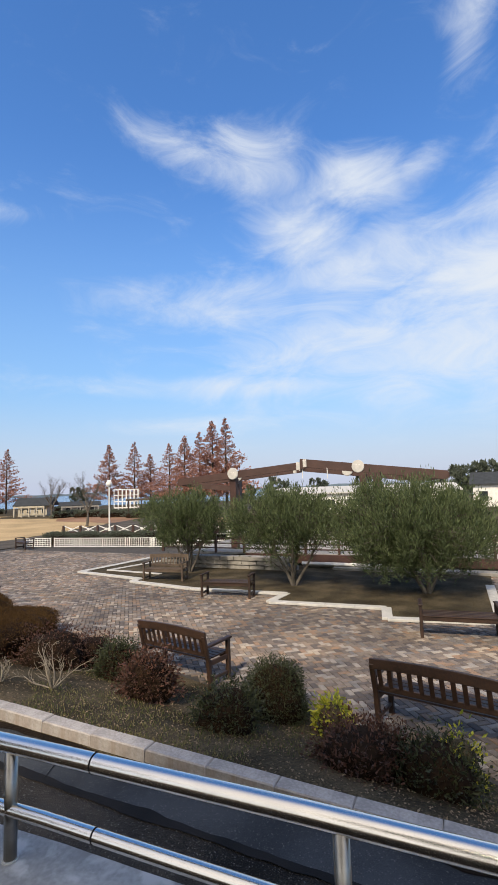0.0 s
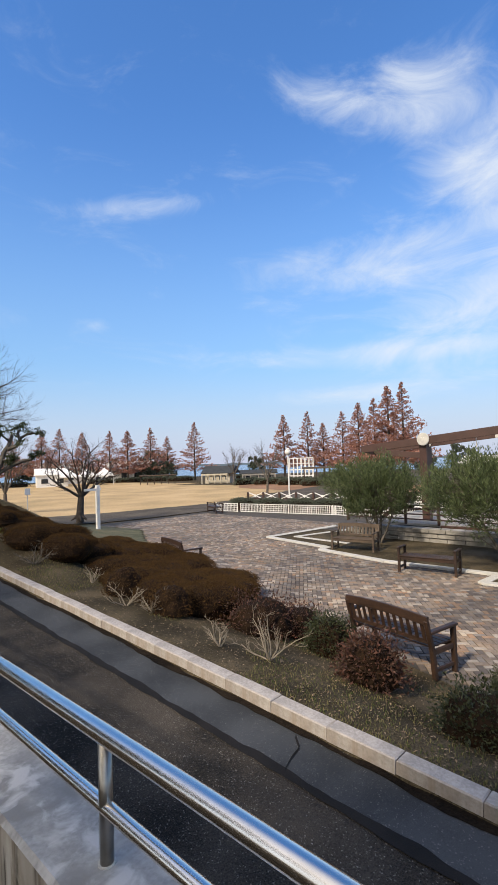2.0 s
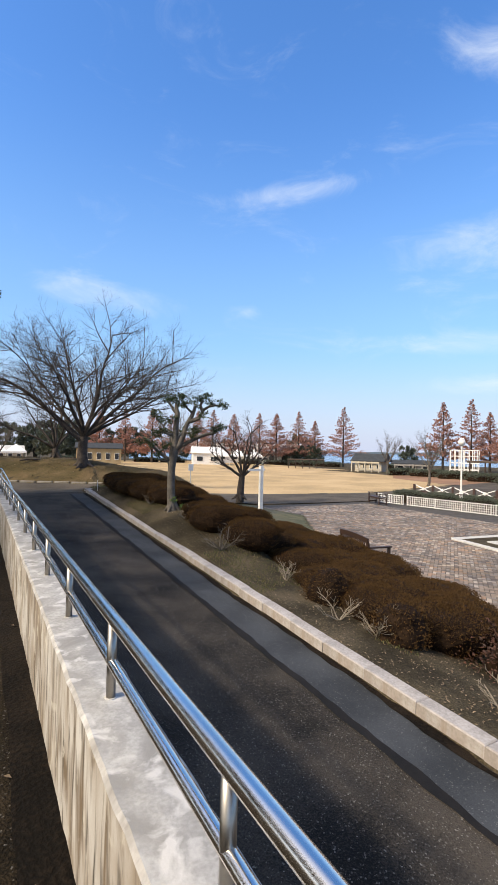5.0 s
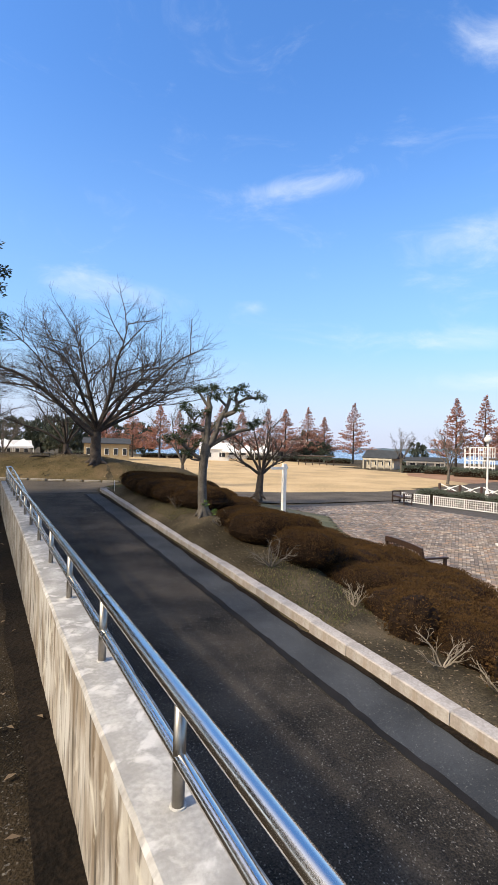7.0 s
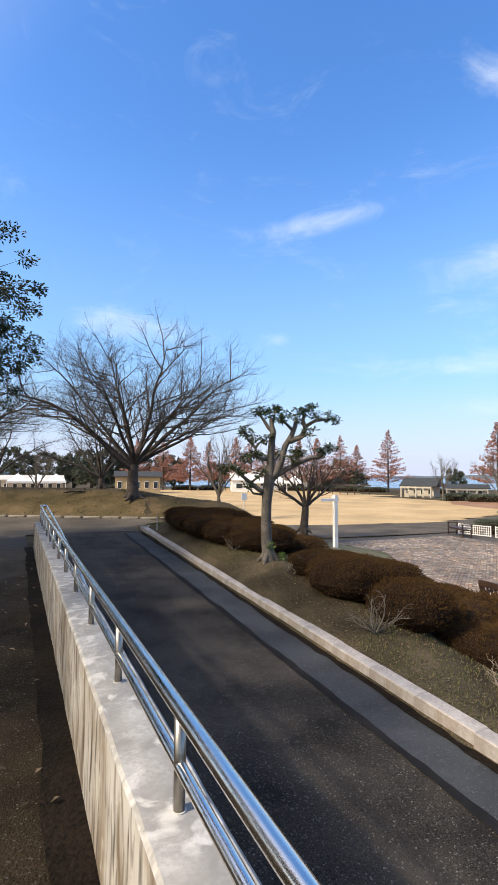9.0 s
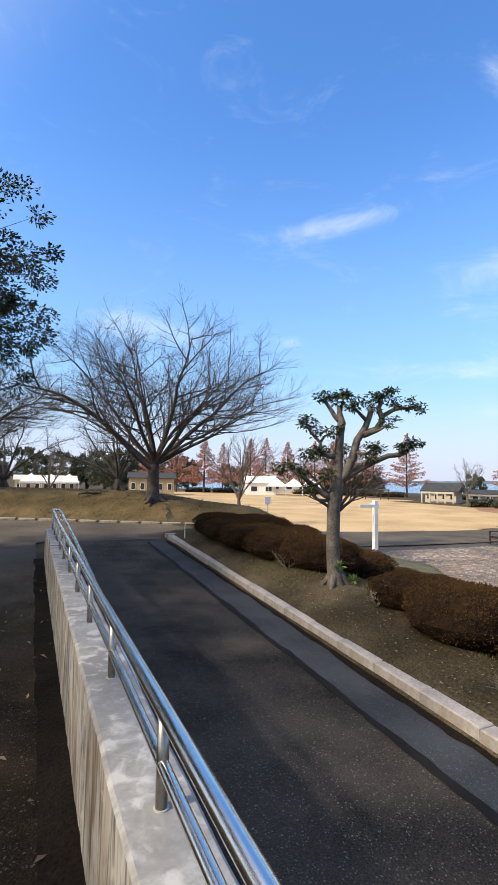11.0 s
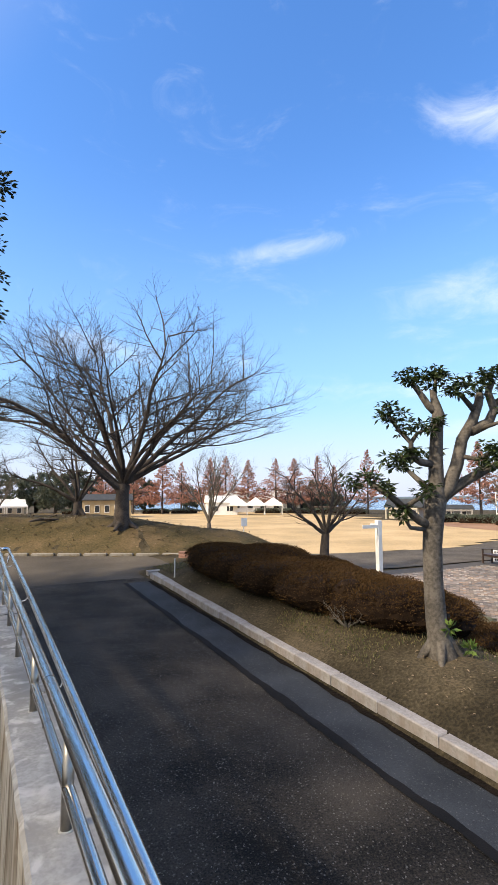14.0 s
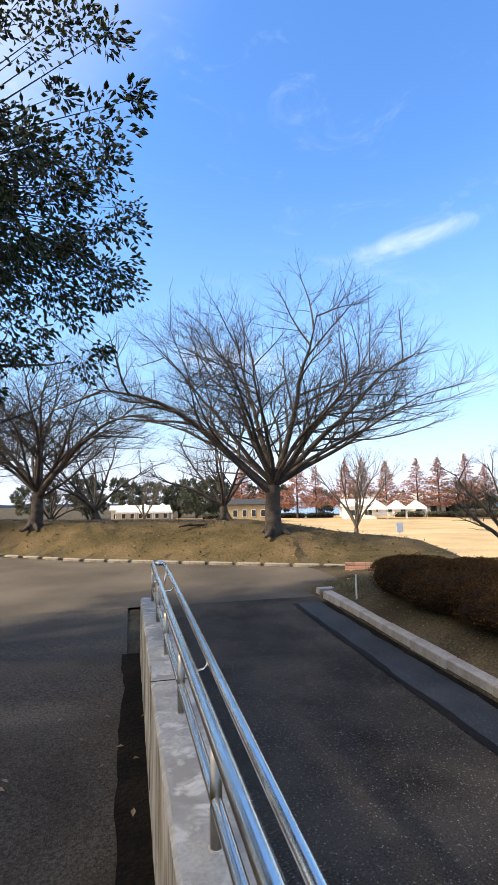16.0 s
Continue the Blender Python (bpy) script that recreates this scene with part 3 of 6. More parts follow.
sheet("lawn_ground", LAWN_X, LAWN_Y, LAWN, "wide lawn of dry straw-coloured winter grass", 0.0, on_lawn, "lawn")
sheet("mound_ground", steps(-30, 14, 0.5), steps(20, 58, 0.5), MOUND, "low mound of brown turf strewn with fallen leaves", -0.012,
      lambda x, y: y > road_far(x) - 0.1 and not on_lawn(x, y) and x < bed_edge(y), "mound")

sheet("turf_ground", steps(6.5, 14, 0.25), steps(14, 27, 0.25), GREENTURF, "thin green turf sloping to the plaza edge", 0.0,
      lambda x, y: max(7.6, bed_edge(y) - 3.2) < x < bed_edge(y) - 0.02, "turf")

# ---- wall, kerbs and handrail ----
WALL_TOP = ((-12, 0.50), (1.9, 0.47), (3.6, 0.415), (11, 0.405), (13, 0.375), (15.7, 0.32), (18.4, 0.30))
s = Shape()
wy = steps(-12, 18.4, 0.08)
for y in wy:
    z = lerp_at(y, WALL_TOP)
    w = 0.004 * noise.noise(Vector((y * 3, 0, 0))) + 0.005 * noise.noise(Vector((y * 11, 3, 0)))
    s.v += [(0.665, y, -1.75), (0.665 + w, y, z - 0.012), (0.677 + w, y, z), (0.868 - w, y, z), (0.88 - w, y, z - 0.012), (0.88, y, -1.75)]
for k in range(len(wy) - 1):
    s.f += [(6 * k + r + 1, 6 * k + r, 6 * k + 6 + r, 6 * k + 7 + r) for r in range(5)]
e = 6 * (len(wy) - 1)
s.f += [tuple(e + r for r in range(6)), tuple(reversed(range(6)))]
wall = setting("wall_ramp", s, WALLC, "low pale concrete retaining wall with brown rain streaks", "wall")
for y in (-5.0, 15.9):
    g = Shape().box((0.77, y, lerp_at(y, WALL_TOP) + 0.001), (0.212, 0.006, 0.004))
    g.box((0.6645, y, 0.1), (0.003, 0.006, 0.6))
    part("joint", g, TAR, wall)
split = Shape()
for k in range(8):
    yy = 4.40 + 0.03 * noise.noise(Vector((k * 0.9, 2, 0))) + 0.012 * k
    split.v += [(0.672 + 0.028 * k, yy - 0.003, lerp_at(yy, WALL_TOP) + 0.0015), (0.672 + 0.028 * k, yy + 0.002, lerp_at(yy, WALL_TOP) + 0.0015)]
split.f += [(2 * k, 2 * k + 2, 2 * k + 3, 2 * k + 1) for k in range(7)]
part("crack", split, TAR, wall)

handrail = thing("handrail", "polished stainless steel handrail on posts on the concrete wall", "handrail")
RX = 0.777


def rail_top(y):
    return lerp_at(y, ((-12, 0.795), (1.3, 0.76), (2.2, 0.745), (3.8, 0.708), (5, 0.692), (8, 0.672), (11, 0.648), (14, 0.62), (16, 0.61), (18.3, 0.645)))


def rail_low(y):
    return lerp_at(y, ((-12, 0.62), (1.9, 0.59), (3.8, 0.54), (11, 0.515), (14, 0.465), (16, 0.43), (18.3, 0.43)))


ry = [-12, -6, 0, 1.2, 1.9, 2.5, 3.2, 3.8, 5, 8, 11, 12.5, 14, 15, 16, 17.2, 18.3]
part("top_rail", Shape().tube([(RX, y, rail_top(y)) for y in ry], 0.0225, 20), STEEL, handrail, smooth=True)
part("lower_rail", Shape().tube([(RX, y, rail_low(y)) for y in ry[:-1]] + [(RX, 18.15, rail_low(18.15))], 0.017, 16), STEEL, handrail, smooth=True)
for k in range(-17, 17):
    y = 3.76 + 0.9 * k + (0.085 if k < -2 else 0.06 if k == -2 else 0.0)
    if y < 18.2:
        z0 = lerp_at(y, WALL_TOP)
        post = part("post", Shape().tube([(RX, y, z0 - 0.02), (RX, y, rail_top(y) - 0.01)], 0.0165, 14), POSTSTEEL, handrail, smooth=True)
        part("foot", Shape().tube([(RX, y, z0 - 0.005), (RX, y, z0 + 0.004)], 0.021, 14), GRANITE, post)
for y in (1.74, 7.3, 13.2):
    part("sleeve", Shape().tube([(RX, y - 0.002, rail_low(y)), (RX, y + 0.002, rail_low(y))], 0.0176, 16), TAR, handrail)
    part("sleeve", Shape().tube([(RX, y - 0.002, rail_top(y)), (RX, y + 0.002, rail_top(y))], 0.0231, 20), TAR, handrail)


def ramp_rail(y):
    return lerp_at(y, ((9, 0.25), (11, 0.32), (12, 0.42), (14, 0.52), (16, 0.585), (18.3, 0.641)))


RR = 0.895
rr = steps(9.4, 18.3, 0.7)
part("ramp_rail", Shape().tube([(RR, y, ramp_rail(y)) for y in rr], 0.019, 16), STEEL, handrail, smooth=True)
part("end_rail", Shape().tube([(RX, 18.3, rail_top(18.3)), (RR, 18.3, rail_top(18.3))], 0.0215, 14), STEEL, handrail, smooth=True)
part("end_bar", Shape().tube([(RX, 18.0, 0.52), (RX + 0.04, 18.0, 0.49), (RR - 0.02, 18.0, 0.49), (RR, 18.0, ramp_rail(18.0))], 0.010, 8), STEEL, handrail, smooth=True)
for y in (17.26, 15.46, 13.66, 11.86, 10.06):
    zr = ramp_rail(y)
    part("bracket", Shape().tube([(RX, y, zr - 0.07), (RR - 0.02, y, zr - 0.07), (RR, y, zr - 0.05), (RR, y, zr - 0.01)], 0.007, 8), STEEL, handrail, smooth=True)

kerb = setting("kerb_ramp", Shape().box((3.54, 4.2, -1.6), (0.10, 32.6, 0.4)), KERBC, "grey concrete kerb along the planting bed, block by block", "kerb")
y = -6.0
kb = Shape().box((0, 0, 0), (0.155, 0.596, 0.26), None, 0.010).mesh("kerb_block", KERBC)
while y < 20.4:
    ob = new("kerb_block", kb)
    ob.parent = kerb
    ob.matrix_basis = pose(3.535 + random.uniform(-0.006, 0.006), y + 0.3, kerb_z(y + 0.3) - 0.13 + random.uniform(-0.004, 0.004), 2.4, 0, random.uniform(-0.5, 0.5))
    y += 0.6
ob = new("kerb_block", kb)
ob.parent = kerb
ob.matrix_basis = pose(3.76, 20.62, kerb_z(20.6) - 0.13, 0, 0, 90)
mk = setting("kerb_mound", Shape().box((-3, 33, -0.5), (0.2, 0.2, 0.1)), KERBC, "low rounded concrete kerb edging the mound", "kerb")
mb = Shape().box((0, 0, 0), (0.60, 0.13, 0.22), None, 0.02).mesh("mound_block", MOSSKERB)
x = -12.0
while x < 5.4:
    d = math.hypot(0.6, road_far(x + 0.6) - road_far(x))
    n = max(1, round(d / 0.62))
    for q in range(n):
        xx = x + 0.6 * (q + 0.5) / n
        ob = new("kerb_block", mb)
        ob.parent = mk
        ob.matrix_basis = pose(xx, road_far(xx) + 0.05, -0.25, 0, 0, math.degrees(math.atan2(road_far(x + 0.6) - road_far(x), 0.6)))
    x += 0.6


# ---- plaza ----
PLAZA_X0, PLAZA_Y0, PLAZA_Y1 = 4.2, -9.0, 26.5
s = Shape()
py = steps(-9, 26.5, 0.5)
for y in py:
    a = bed_edge(y)
    cols = [a + (15.5 - a) * k / 4 for k in range(4)] + [15.5, 16.7, 18.0, 21.0, 24.0]
    s.v += [(x, y, plaza_z(x) - 0.02) for x in cols]
for k in range(len(py) - 1):
    s.f += [(9 * k + r, 9 * k + 1 + r, 9 * k + 10 + r, 9 * k + 9 + r) for r in range(8)]
plaza = setting("plaza_pavement", s, PLAZABED, "plaza paved with tan, orange and grey pavers in herringbone", "pavement")

# ---- plants: generators ----
def rvec(rng):
    while True:
        v = Vector((rng.uniform(-1, 1), rng.uniform(-1, 1), rng.uniform(-1, 1)))
        if 0.05 < v.length < 1:
            return v.normalized()


def limb(shape, rng, p, d, length, r0, r1, sides=6, wander=0.12, lift=0.0, n=6):
    """A bent limb; returns its points."""
    pts, rad = [p.copy()], [r0]
    d = d.normalized()
    for k in range(n):
        d = (d + rvec(rng) * wander + Vector((0, 0, lift / n))).normalized()
        p = p + d * (length / n)
        pts.append(p.copy())
        rad.append(r0 + (r1 - r0) * (k + 1) / n)
    shape.tube(pts, rad, sides, cap=False)
    return pts


def branching(shape, rng, pts, r, spec, level=0):
    """Side branches along pts, and theirs in turn. spec: a row a level of count, length, spread in degrees, wander, lift, sides."""
    if level >= len(spec):
        return
    count, length, spread, wander, lift, sides = spec[level]
    for k in range(count):
        t = 0.22 + 0.78 * (k + rng.random()) / count
        i = min(len(pts) - 2, int(t * (len(pts) - 1)))
        f = t * (len(pts) - 1) - i
        p = pts[i].lerp(pts[i + 1], f)
        along = (pts[i + 1] - pts[i]).normalized()
        side = along.cross(rvec(rng)).normalized()
        a = radians(spread * rng.uniform(0.7, 1.3))
        d = along * math.cos(a) + side * math.sin(a)
        if d.z < -0.15:
            d.z *= -0.4
        ln = length * rng.uniform(0.6, 1.25) * (1.15 - 0.5 * t)
        rr = max(0.0024, r * (0.42 - 0.18 * t))
        q = limb(shape, rng, p, d, ln, rr, max(0.0015, rr * 0.3), sides, wander, lift, 4 if level < 2 else 3)
        branching(shape, rng, q, rr, spec, level + 1)


def bare_tree(name, label, seed, trunk_h, trunk_r, limbs, spec, mat=BARK, lean=(0, 0), at=(0, 0, 0), group=""):
    rng = random.Random(seed)
    ob = thing(name, label, "tree", group, at)
    t = Shape()
    top = limb(t, rng, Vector((0, 0, -0.25)), Vector((lean[0], lean[1], 1)), trunk_h + 0.25, trunk_r * 1.12, trunk_r * 0.8, 12, 0.06, 0, 7)
    for k in range(5):
        a = 2 * math.pi * (k + rng.random() * 0.6) / 5
        t.tube([(0, 0, 0.28), (math.cos(a) * trunk_r * 1.1, math.sin(a) * trunk_r * 1.1, 0.04), (math.cos(a) * trunk_r * 2.3, math.sin(a) * trunk_r * 2.3, -0.10)],
               [trunk_r * 0.6, trunk_r * 0.42, trunk_r * 0.15], 6, False)
    part("trunk", t, mat, ob, smooth=True)
    crown = Shape()
    for az, el, ln, r, frac, *bend in limbs:
        i = max(1, min(len(top) - 1, round(frac * (len(top) - 1))))
        d = Vector((math.cos(radians(az)) * math.cos(radians(el)), math.sin(radians(az)) * math.cos(radians(el)), math.sin(radians(el))))
        q = limb(crown, rng, top[i], d, ln, r, r * 0.12, 8, 0.16, bend[0] if bend else 0.24, 10)
        branching(crown, rng, q, r, spec)
    part("crown", crown, mat, ob, smooth=True)
    return ob


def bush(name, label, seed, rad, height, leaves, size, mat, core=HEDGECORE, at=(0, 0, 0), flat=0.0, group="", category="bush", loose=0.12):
    """A clipped or loose bush: a heart hull, coloured dark for inner shade by default, with many small leaves over an
    uneven outline.
    """
    rng = random.Random(seed)
    ob = thing(name, label, category, group, at)
    off = Vector((seed * 1.7, seed * 0.3, 0))
    heart = Shape()
    nu, nv = 18, 9

    def surf(th, ph, k=1.0):
        d = Vector((math.cos(th) * math.cos(ph), math.sin(th) * math.cos(ph), math.sin(ph)))
        w = 1 + 0.16 * noise.noise(d * 1.9 + off) + 0.10 * noise.noise(d * 4.5 + off)
        e = 0.55 if flat else 0.9
        zz = abs(d.z) ** e * (1 if d.z > 0 else -0.4)
        c = math.cos(ph) ** (0.45 if flat else 0.8)
        return Vector((math.cos(th) * c * rad[0] * w * k, math.sin(th) * c * rad[1] * w * k, 0.06 + zz * height * (0.5 + 0.5 * w) * k))

    for j in range(nv + 1):
        ph = -0.25 + (math.pi / 2 + 0.25) * j / nv
        for i in range(nu):
            q = surf(2 * math.pi * i / nu, min(ph, 1.565), 0.86)
            heart.v.append((q.x, q.y, q.z))
    for j in range(nv):
        for i in range(nu):
            heart.f.append((j * nu + i, j * nu + (i + 1) % nu, (j + 1) * nu + (i + 1) % nu, (j + 1) * nu + i))
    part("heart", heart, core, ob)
    lv = Shape()
    for _ in range(leaves):
        th = rng.uniform(0, 2 * math.pi)
        ph = math.asin(min(0.999, rng.uniform(0.0 if flat else -0.12, 1.0)))
        if flat and rng.random() < 0.5:
            ph = math.acos(max(0.0005, math.sqrt(rng.random()) ** (1 / 0.45)))
        p = surf(th, ph, rng.uniform(0.84, 1.0 + loose * rng.random() ** 2))
        nrm = Vector((p.x / rad[0] ** 2, p.y / rad[1] ** 2, p.z / height ** 2)).normalized()
        d = (nrm + rvec(rng) * 0.9).normalized()
        lv.leaf(p, d, rvec(rng), size * rng.uniform(0.6, 1.4), size * rng.uniform(0.35, 0.6))
    part("leaves", lv, mat, ob)
    return ob


def leafy_tree(name, label, seed, stems, crown_c, crown_r, leaves, size, mat, bark, at, clumps=60, group="", slim=0.25, upward=0.4, clump=(0.26, 0.54), inner=0.35):
    rng = random.Random(seed)
    ob = thing(name, label, "tree", group, at)
    t = Shape()
    tips = []
    for az, el, ln, r in stems:
        d = Vector((math.cos(radians(az)) * math.cos(radians(el)), math.sin(radians(az)) * math.cos(radians(el)), math.sin(radians(el))))
        q = limb(t, rng, Vector((0, 0, -0.1)), d, ln, r, r * 0.35, 9, 0.10, 0.25, 6)
        for _ in range(7):
            i = rng.randint(2, len(q) - 1)
            w = limb(t, rng, q[i], (q[i] - q[i - 1]).normalized() + rvec(rng) * 0.9, ln * rng.uniform(0.3, 0.6), r * 0.32, 0.006, 5, 0.16, 0.3, 4)
            tips.append(w[-1])
    part("trunk", t, bark, ob, smooth=True)
    cr = Shape()
    tw = Shape()
    c = Vector(crown_c)
    off = Vector((seed, seed * 2.1, 0))
    for _ in range(clumps):
        d = rvec(rng)
        w = 1 + 0.25 * noise.noise(d * 1.7 + off) + 0.12 * noise.noise(d * 4 + off)
        k = rng.uniform(inner, 1.0) ** 0.55
        cc = c + Vector((d.x * crown_r[0], d.y * crown_r[1], d.z * crown_r[2])) * (w * k)
        rr = rng.uniform(*clump)
        tw.tube([c.lerp(cc, 0.2), c.lerp(cc, 0.6) + rvec(rng) * 0.05, cc], [0.016, 0.009, 0.003], 4, False)
        for _ in range(max(3, leaves // clumps)):
            e = rvec(rng)
            p = cc + Vector((e.x, e.y, e.z * (1.0 + upward))) * (rr * rng.random() ** 0.5)
            g = (e * 0.6 + d * 0.5 + Vector((0, 0, upward)) + rvec(rng) * 0.5).normalized()
            cr.leaf(p, g, rvec(rng), size * rng.uniform(0.7, 1.4), size * slim * rng.uniform(0.8, 1.3))
    part("branchwork", tw, bark, ob)
    part("crown", cr, mat, ob)
    return ob


def on_land(x, y, dz=0.0):
    return (x, y, (plaza_z(x) if x > bed_edge(y) and y < 27 else land(x, y) - 0.02) + dz)


# ---- hedges and shrubs of the bed ----
def clipped(name, label, seed, leaves, size, at, group, dome=2.6):
    """A clipped mound of unit size: bare dark foot drawn in under a swelling, flat-topped cushion of fine leaves."""
    rng = random.Random(seed)
    ob = thing(name, label, "hedge", group, at)
    off = Vector((seed * 2.3, seed * 0.7, seed))

    def surf(th, t, k=1.0):
        """t runs from the foot (0) over the widest line (0.3) to the top (1)."""
        if t < 0.3:
            r, z = 0.70 + 0.30 * math.sin(t / 0.3 * math.pi / 2), t / 0.3 * 0.42
        else:
            a = (t - 0.3) / 0.7 * math.pi / 2
            r, z = math.cos(a) ** (2 / dome), 0.42 + 0.58 * math.sin(a) ** (2 / dome)
        d = Vector((math.cos(th) * r, math.sin(th) * r, z))
        w = 1 + 0.13 * noise.noise(d * 1.8 + off) + 0.07 * noise.noise(d * 5 + off)
        return Vector((d.x * w * k, d.y * w * k, z * (0.55 + 0.45 * w) * (0.5 + 0.5 * k)))

    heart = Shape()
    nu, nv = 22, 11
    for j in range(nv + 1):
        for i in range(nu):
            heart.v.append(tuple(surf(2 * math.pi * i / nu, min(0.995, j / nv), 0.93)))
    for j in range(nv):
        heart.f += [(j * nu + i, j * nu + (i + 1) % nu, (j + 1) * nu + (i + 1) % nu, (j + 1) * nu + i) for i in range(nu)]
    heart.f.append(tuple(nv * nu + i for i in range(nu)))
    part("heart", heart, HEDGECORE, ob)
    lv = Shape()
    for _ in range(leaves):
        th, t = rng.uniform(0, 2 * math.pi), rng.random() ** 0.8
        if rng.random() < 0.35:
            t = 1 - 0.62 * math.sqrt(rng.random())
        p = surf(th, min(t, 0.995), rng.uniform(0.93, 1.03 + 0.05 * rng.random() ** 3))
        out = Vector((math.cos(th) * (1 - t), math.sin(th) * (1 - t), 0.15 + t)).normalized()
        d = (out + rvec(rng) * 0.75).normalized()
        lv.leaf(p, d, rvec(rng), size * rng.uniform(0.6, 1.4), size * rng.uniform(0.4, 0.65))
    part("leaves", lv, AZALEA, ob)
    return ob


MOUNDS = ((5.55, 8.05, 0.66, 0.60, 0.60), (6.30, 8.55, 0.74, 0.72, 0.62), (5.10, 8.75, 0.50, 0.55, 0.46), (5.65, 9.20, 0.70, 0.70, 0.54), (6.75, 9.55, 0.85, 0.85, 0.60), (7.55, 9.9, 0.7, 0.8, 0.58),
          (5.30, 9.95, 0.55, 0.60, 0.44), (6.0, 10.35, 0.80, 0.75, 0.54), (7.05, 10.7, 0.85, 0.80, 0.70), (5.55, 11.15, 0.60, 0.55, 0.50), (6.5, 11.45, 0.80, 0.75, 0.55), (7.55, 11.5, 0.72, 0.85, 0.72),
          (4.50, 12.45, 0.52, 0.60, 0.57), (4.80, 11.70, 0.56, 0.50, 0.59), (5.05, 12.4, 0.5, 0.6, 0.66), (5.45, 12.25, 0.70, 0.66, 0.52), (6.4, 12.5, 0.80, 0.80, 0.56), (7.45, 12.6, 0.80, 0.90, 0.80), (4.66, 13.25, 0.52, 0.60, 0.42), (5.6, 13.3, 0.75, 0.72, 0.52),
          (6.7, 13.8, 0.85, 0.80, 0.56), (7.75, 14.0, 0.65, 0.80, 0.66), (5.55, 14.35, 0.62, 0.66, 0.46), (7.7, 15.2, 0.88, 0.88, 0.54), (6.4, 15.2, 0.80, 0.80, 0.52), (7.1, 17.0, 0.88, 0.95, 0.50),
          (8.2, 12.0, 0.52, 0.66, 0.70), (8.25, 12.75, 0.42, 0.56, 0.72), (8.6, 16.5, 0.72, 0.88, 0.48), (6.3, 18.2, 0.80, 0.88, 0.46))
rng = random.Random(11)
bases = []
for k, (x, y, rx, ry, h) in enumerate(MOUNDS):
    gx, gy, gz = on_land(x, y)
    m = pose(gx, gy, gz - 0.03, 0, 0, rng.uniform(0, 360)) @ Matrix.Diagonal((rx, ry, h * 0.86 + 0.03, 1))
    if k < 3:
        bases.append(clipped("azalea_hedge", "rust-brown clipped azalea mound on the bed by the plaza", 3 + k, 9000, 0.040, (0, 0, 0), "azalea mounds"))
        bases[-1].matrix_basis = m
    else:
        b0 = bases[k % 3].scale
        copy_thing(bases[k % 3], m @ Matrix.Diagonal((1 / b0.x, 1 / b0.y, 1 / b0.z, 1)))
row = None
for x, y, rx in ((4.62, 15.45, 0.60), (4.42, 16.35, 0.64), (4.32, 17.3, 0.64), (4.27, 18.3, 0.62), (4.26, 19.1, 0.56), (4.95, 16.9, 0.6), (4.9, 18.6, 0.6), (5.62, 15.9, 0.70), (5.55, 17.0, 0.72), (5.5, 18.1, 0.72), (5.45, 19.2, 0.68)):
    gx, gy, gz = on_land(x, y)
    m = pose(gx, gy, gz - 0.03, 0, 0, rng.choice((0, 180)) + rng.uniform(-10, 10)) @ Matrix.Diagonal((rx * 0.96, 0.76, rng.uniform(0.43, 0.47), 1))
    if row is None:
        row = clipped("box_hedge", "dark brown clipped hedge row behind the kerb", 8, 9000, 0.042, (0, 0, 0), "hedge row", 3.2)
        row.matrix_basis = m
    else:
        copy_thing(row, m @ Matrix.Diagonal((1 / row.scale.x, 1 / row.scale.y, 1 / row.scale.z, 1)))

bush("round_bush", "dark green clipped round bush beside the paving", 21, (0.40, 0.40), 0.66, 6500, 0.032, BUSHLEAF, at=on_land(5.95, 3.35))
bush("camellia_bush", "dark glossy bush with some bronze leaves behind the bench", 22, (0.34, 0.34), 0.48, 2400, 0.045, BUSHLEAF, at=on_land(6.0, 5.95), loose=0.35)
bush("nandina_bush", "reddish brown leafy bush over the leaf litter", 23, (0.34, 0.34), 0.50, 2000, 0.05, REDLEAF, at=on_land(5.25, 4.85), loose=0.5)
bush("low_bush", "loose low dark green bush near the kerb", 24, (0.38, 0.36), 0.36, 1800, 0.045, BUSHLEAF, at=on_land(4.75, 3.45), loose=0.5)
bush("red_bush", "loose dark red-brown bush near the kerb", 25, (0.46, 0.42), 0.30, 1900, 0.045, REDLEAF, at=on_land(4.55, 1.95), loose=0.5)
bush("sprouting_bush", "dark bush with fresh yellow-green shoots near the kerb", 26, (0.38, 0.34), 0.36, 1500, 0.045, BUSHLEAF, at=on_land(4.55, 1.30), loose=0.5)
bush("bright_shoots", "bright yellow-green shoots on the bush by the kerb", 27, (0.22, 0.20), 0.40, 170, 0.06, BRIGHTLEAF, core=SOIL, at=on_land(4.75, 1.12, 0.06), loose=0.5, category="shoots")
bush("flower_bush", "small bush of yellow-green leaves beside the paving", 28, (0.20, 0.20), 0.34, 420, 0.07, BRIGHTLEAF, core=SOIL, at=on_land(5.72, 2.55), loose=0.5)
bush("withered_bush", "withered brown shrub with thin leaves in the bed", 29, (0.55, 0.5), 0.50, 1500, 0.04, REDLEAF, at=on_land(5.7, 7.0), loose=0.6)
bush("withered_bush", "withered brown shrub with thin leaves in the bed", 30, (0.5, 0.45), 0.42, 1200, 0.04, REDLEAF, at=on_land(6.4, 6.9), loose=0.6)
bush("small_azalea", "small rust-brown azalea at the hedge foot", 31, (0.34, 0.34), 0.42, 1500, 0.032, AZALEA, at=on_land(4.72, 7.95), loose=0.25)
bush("small_azalea", "small rust-brown azalea at the hedge foot", 32, (0.36, 0.34), 0.46, 1500, 0.032, AZALEA, at=on_land(4.72, 9.3), loose=0.25)
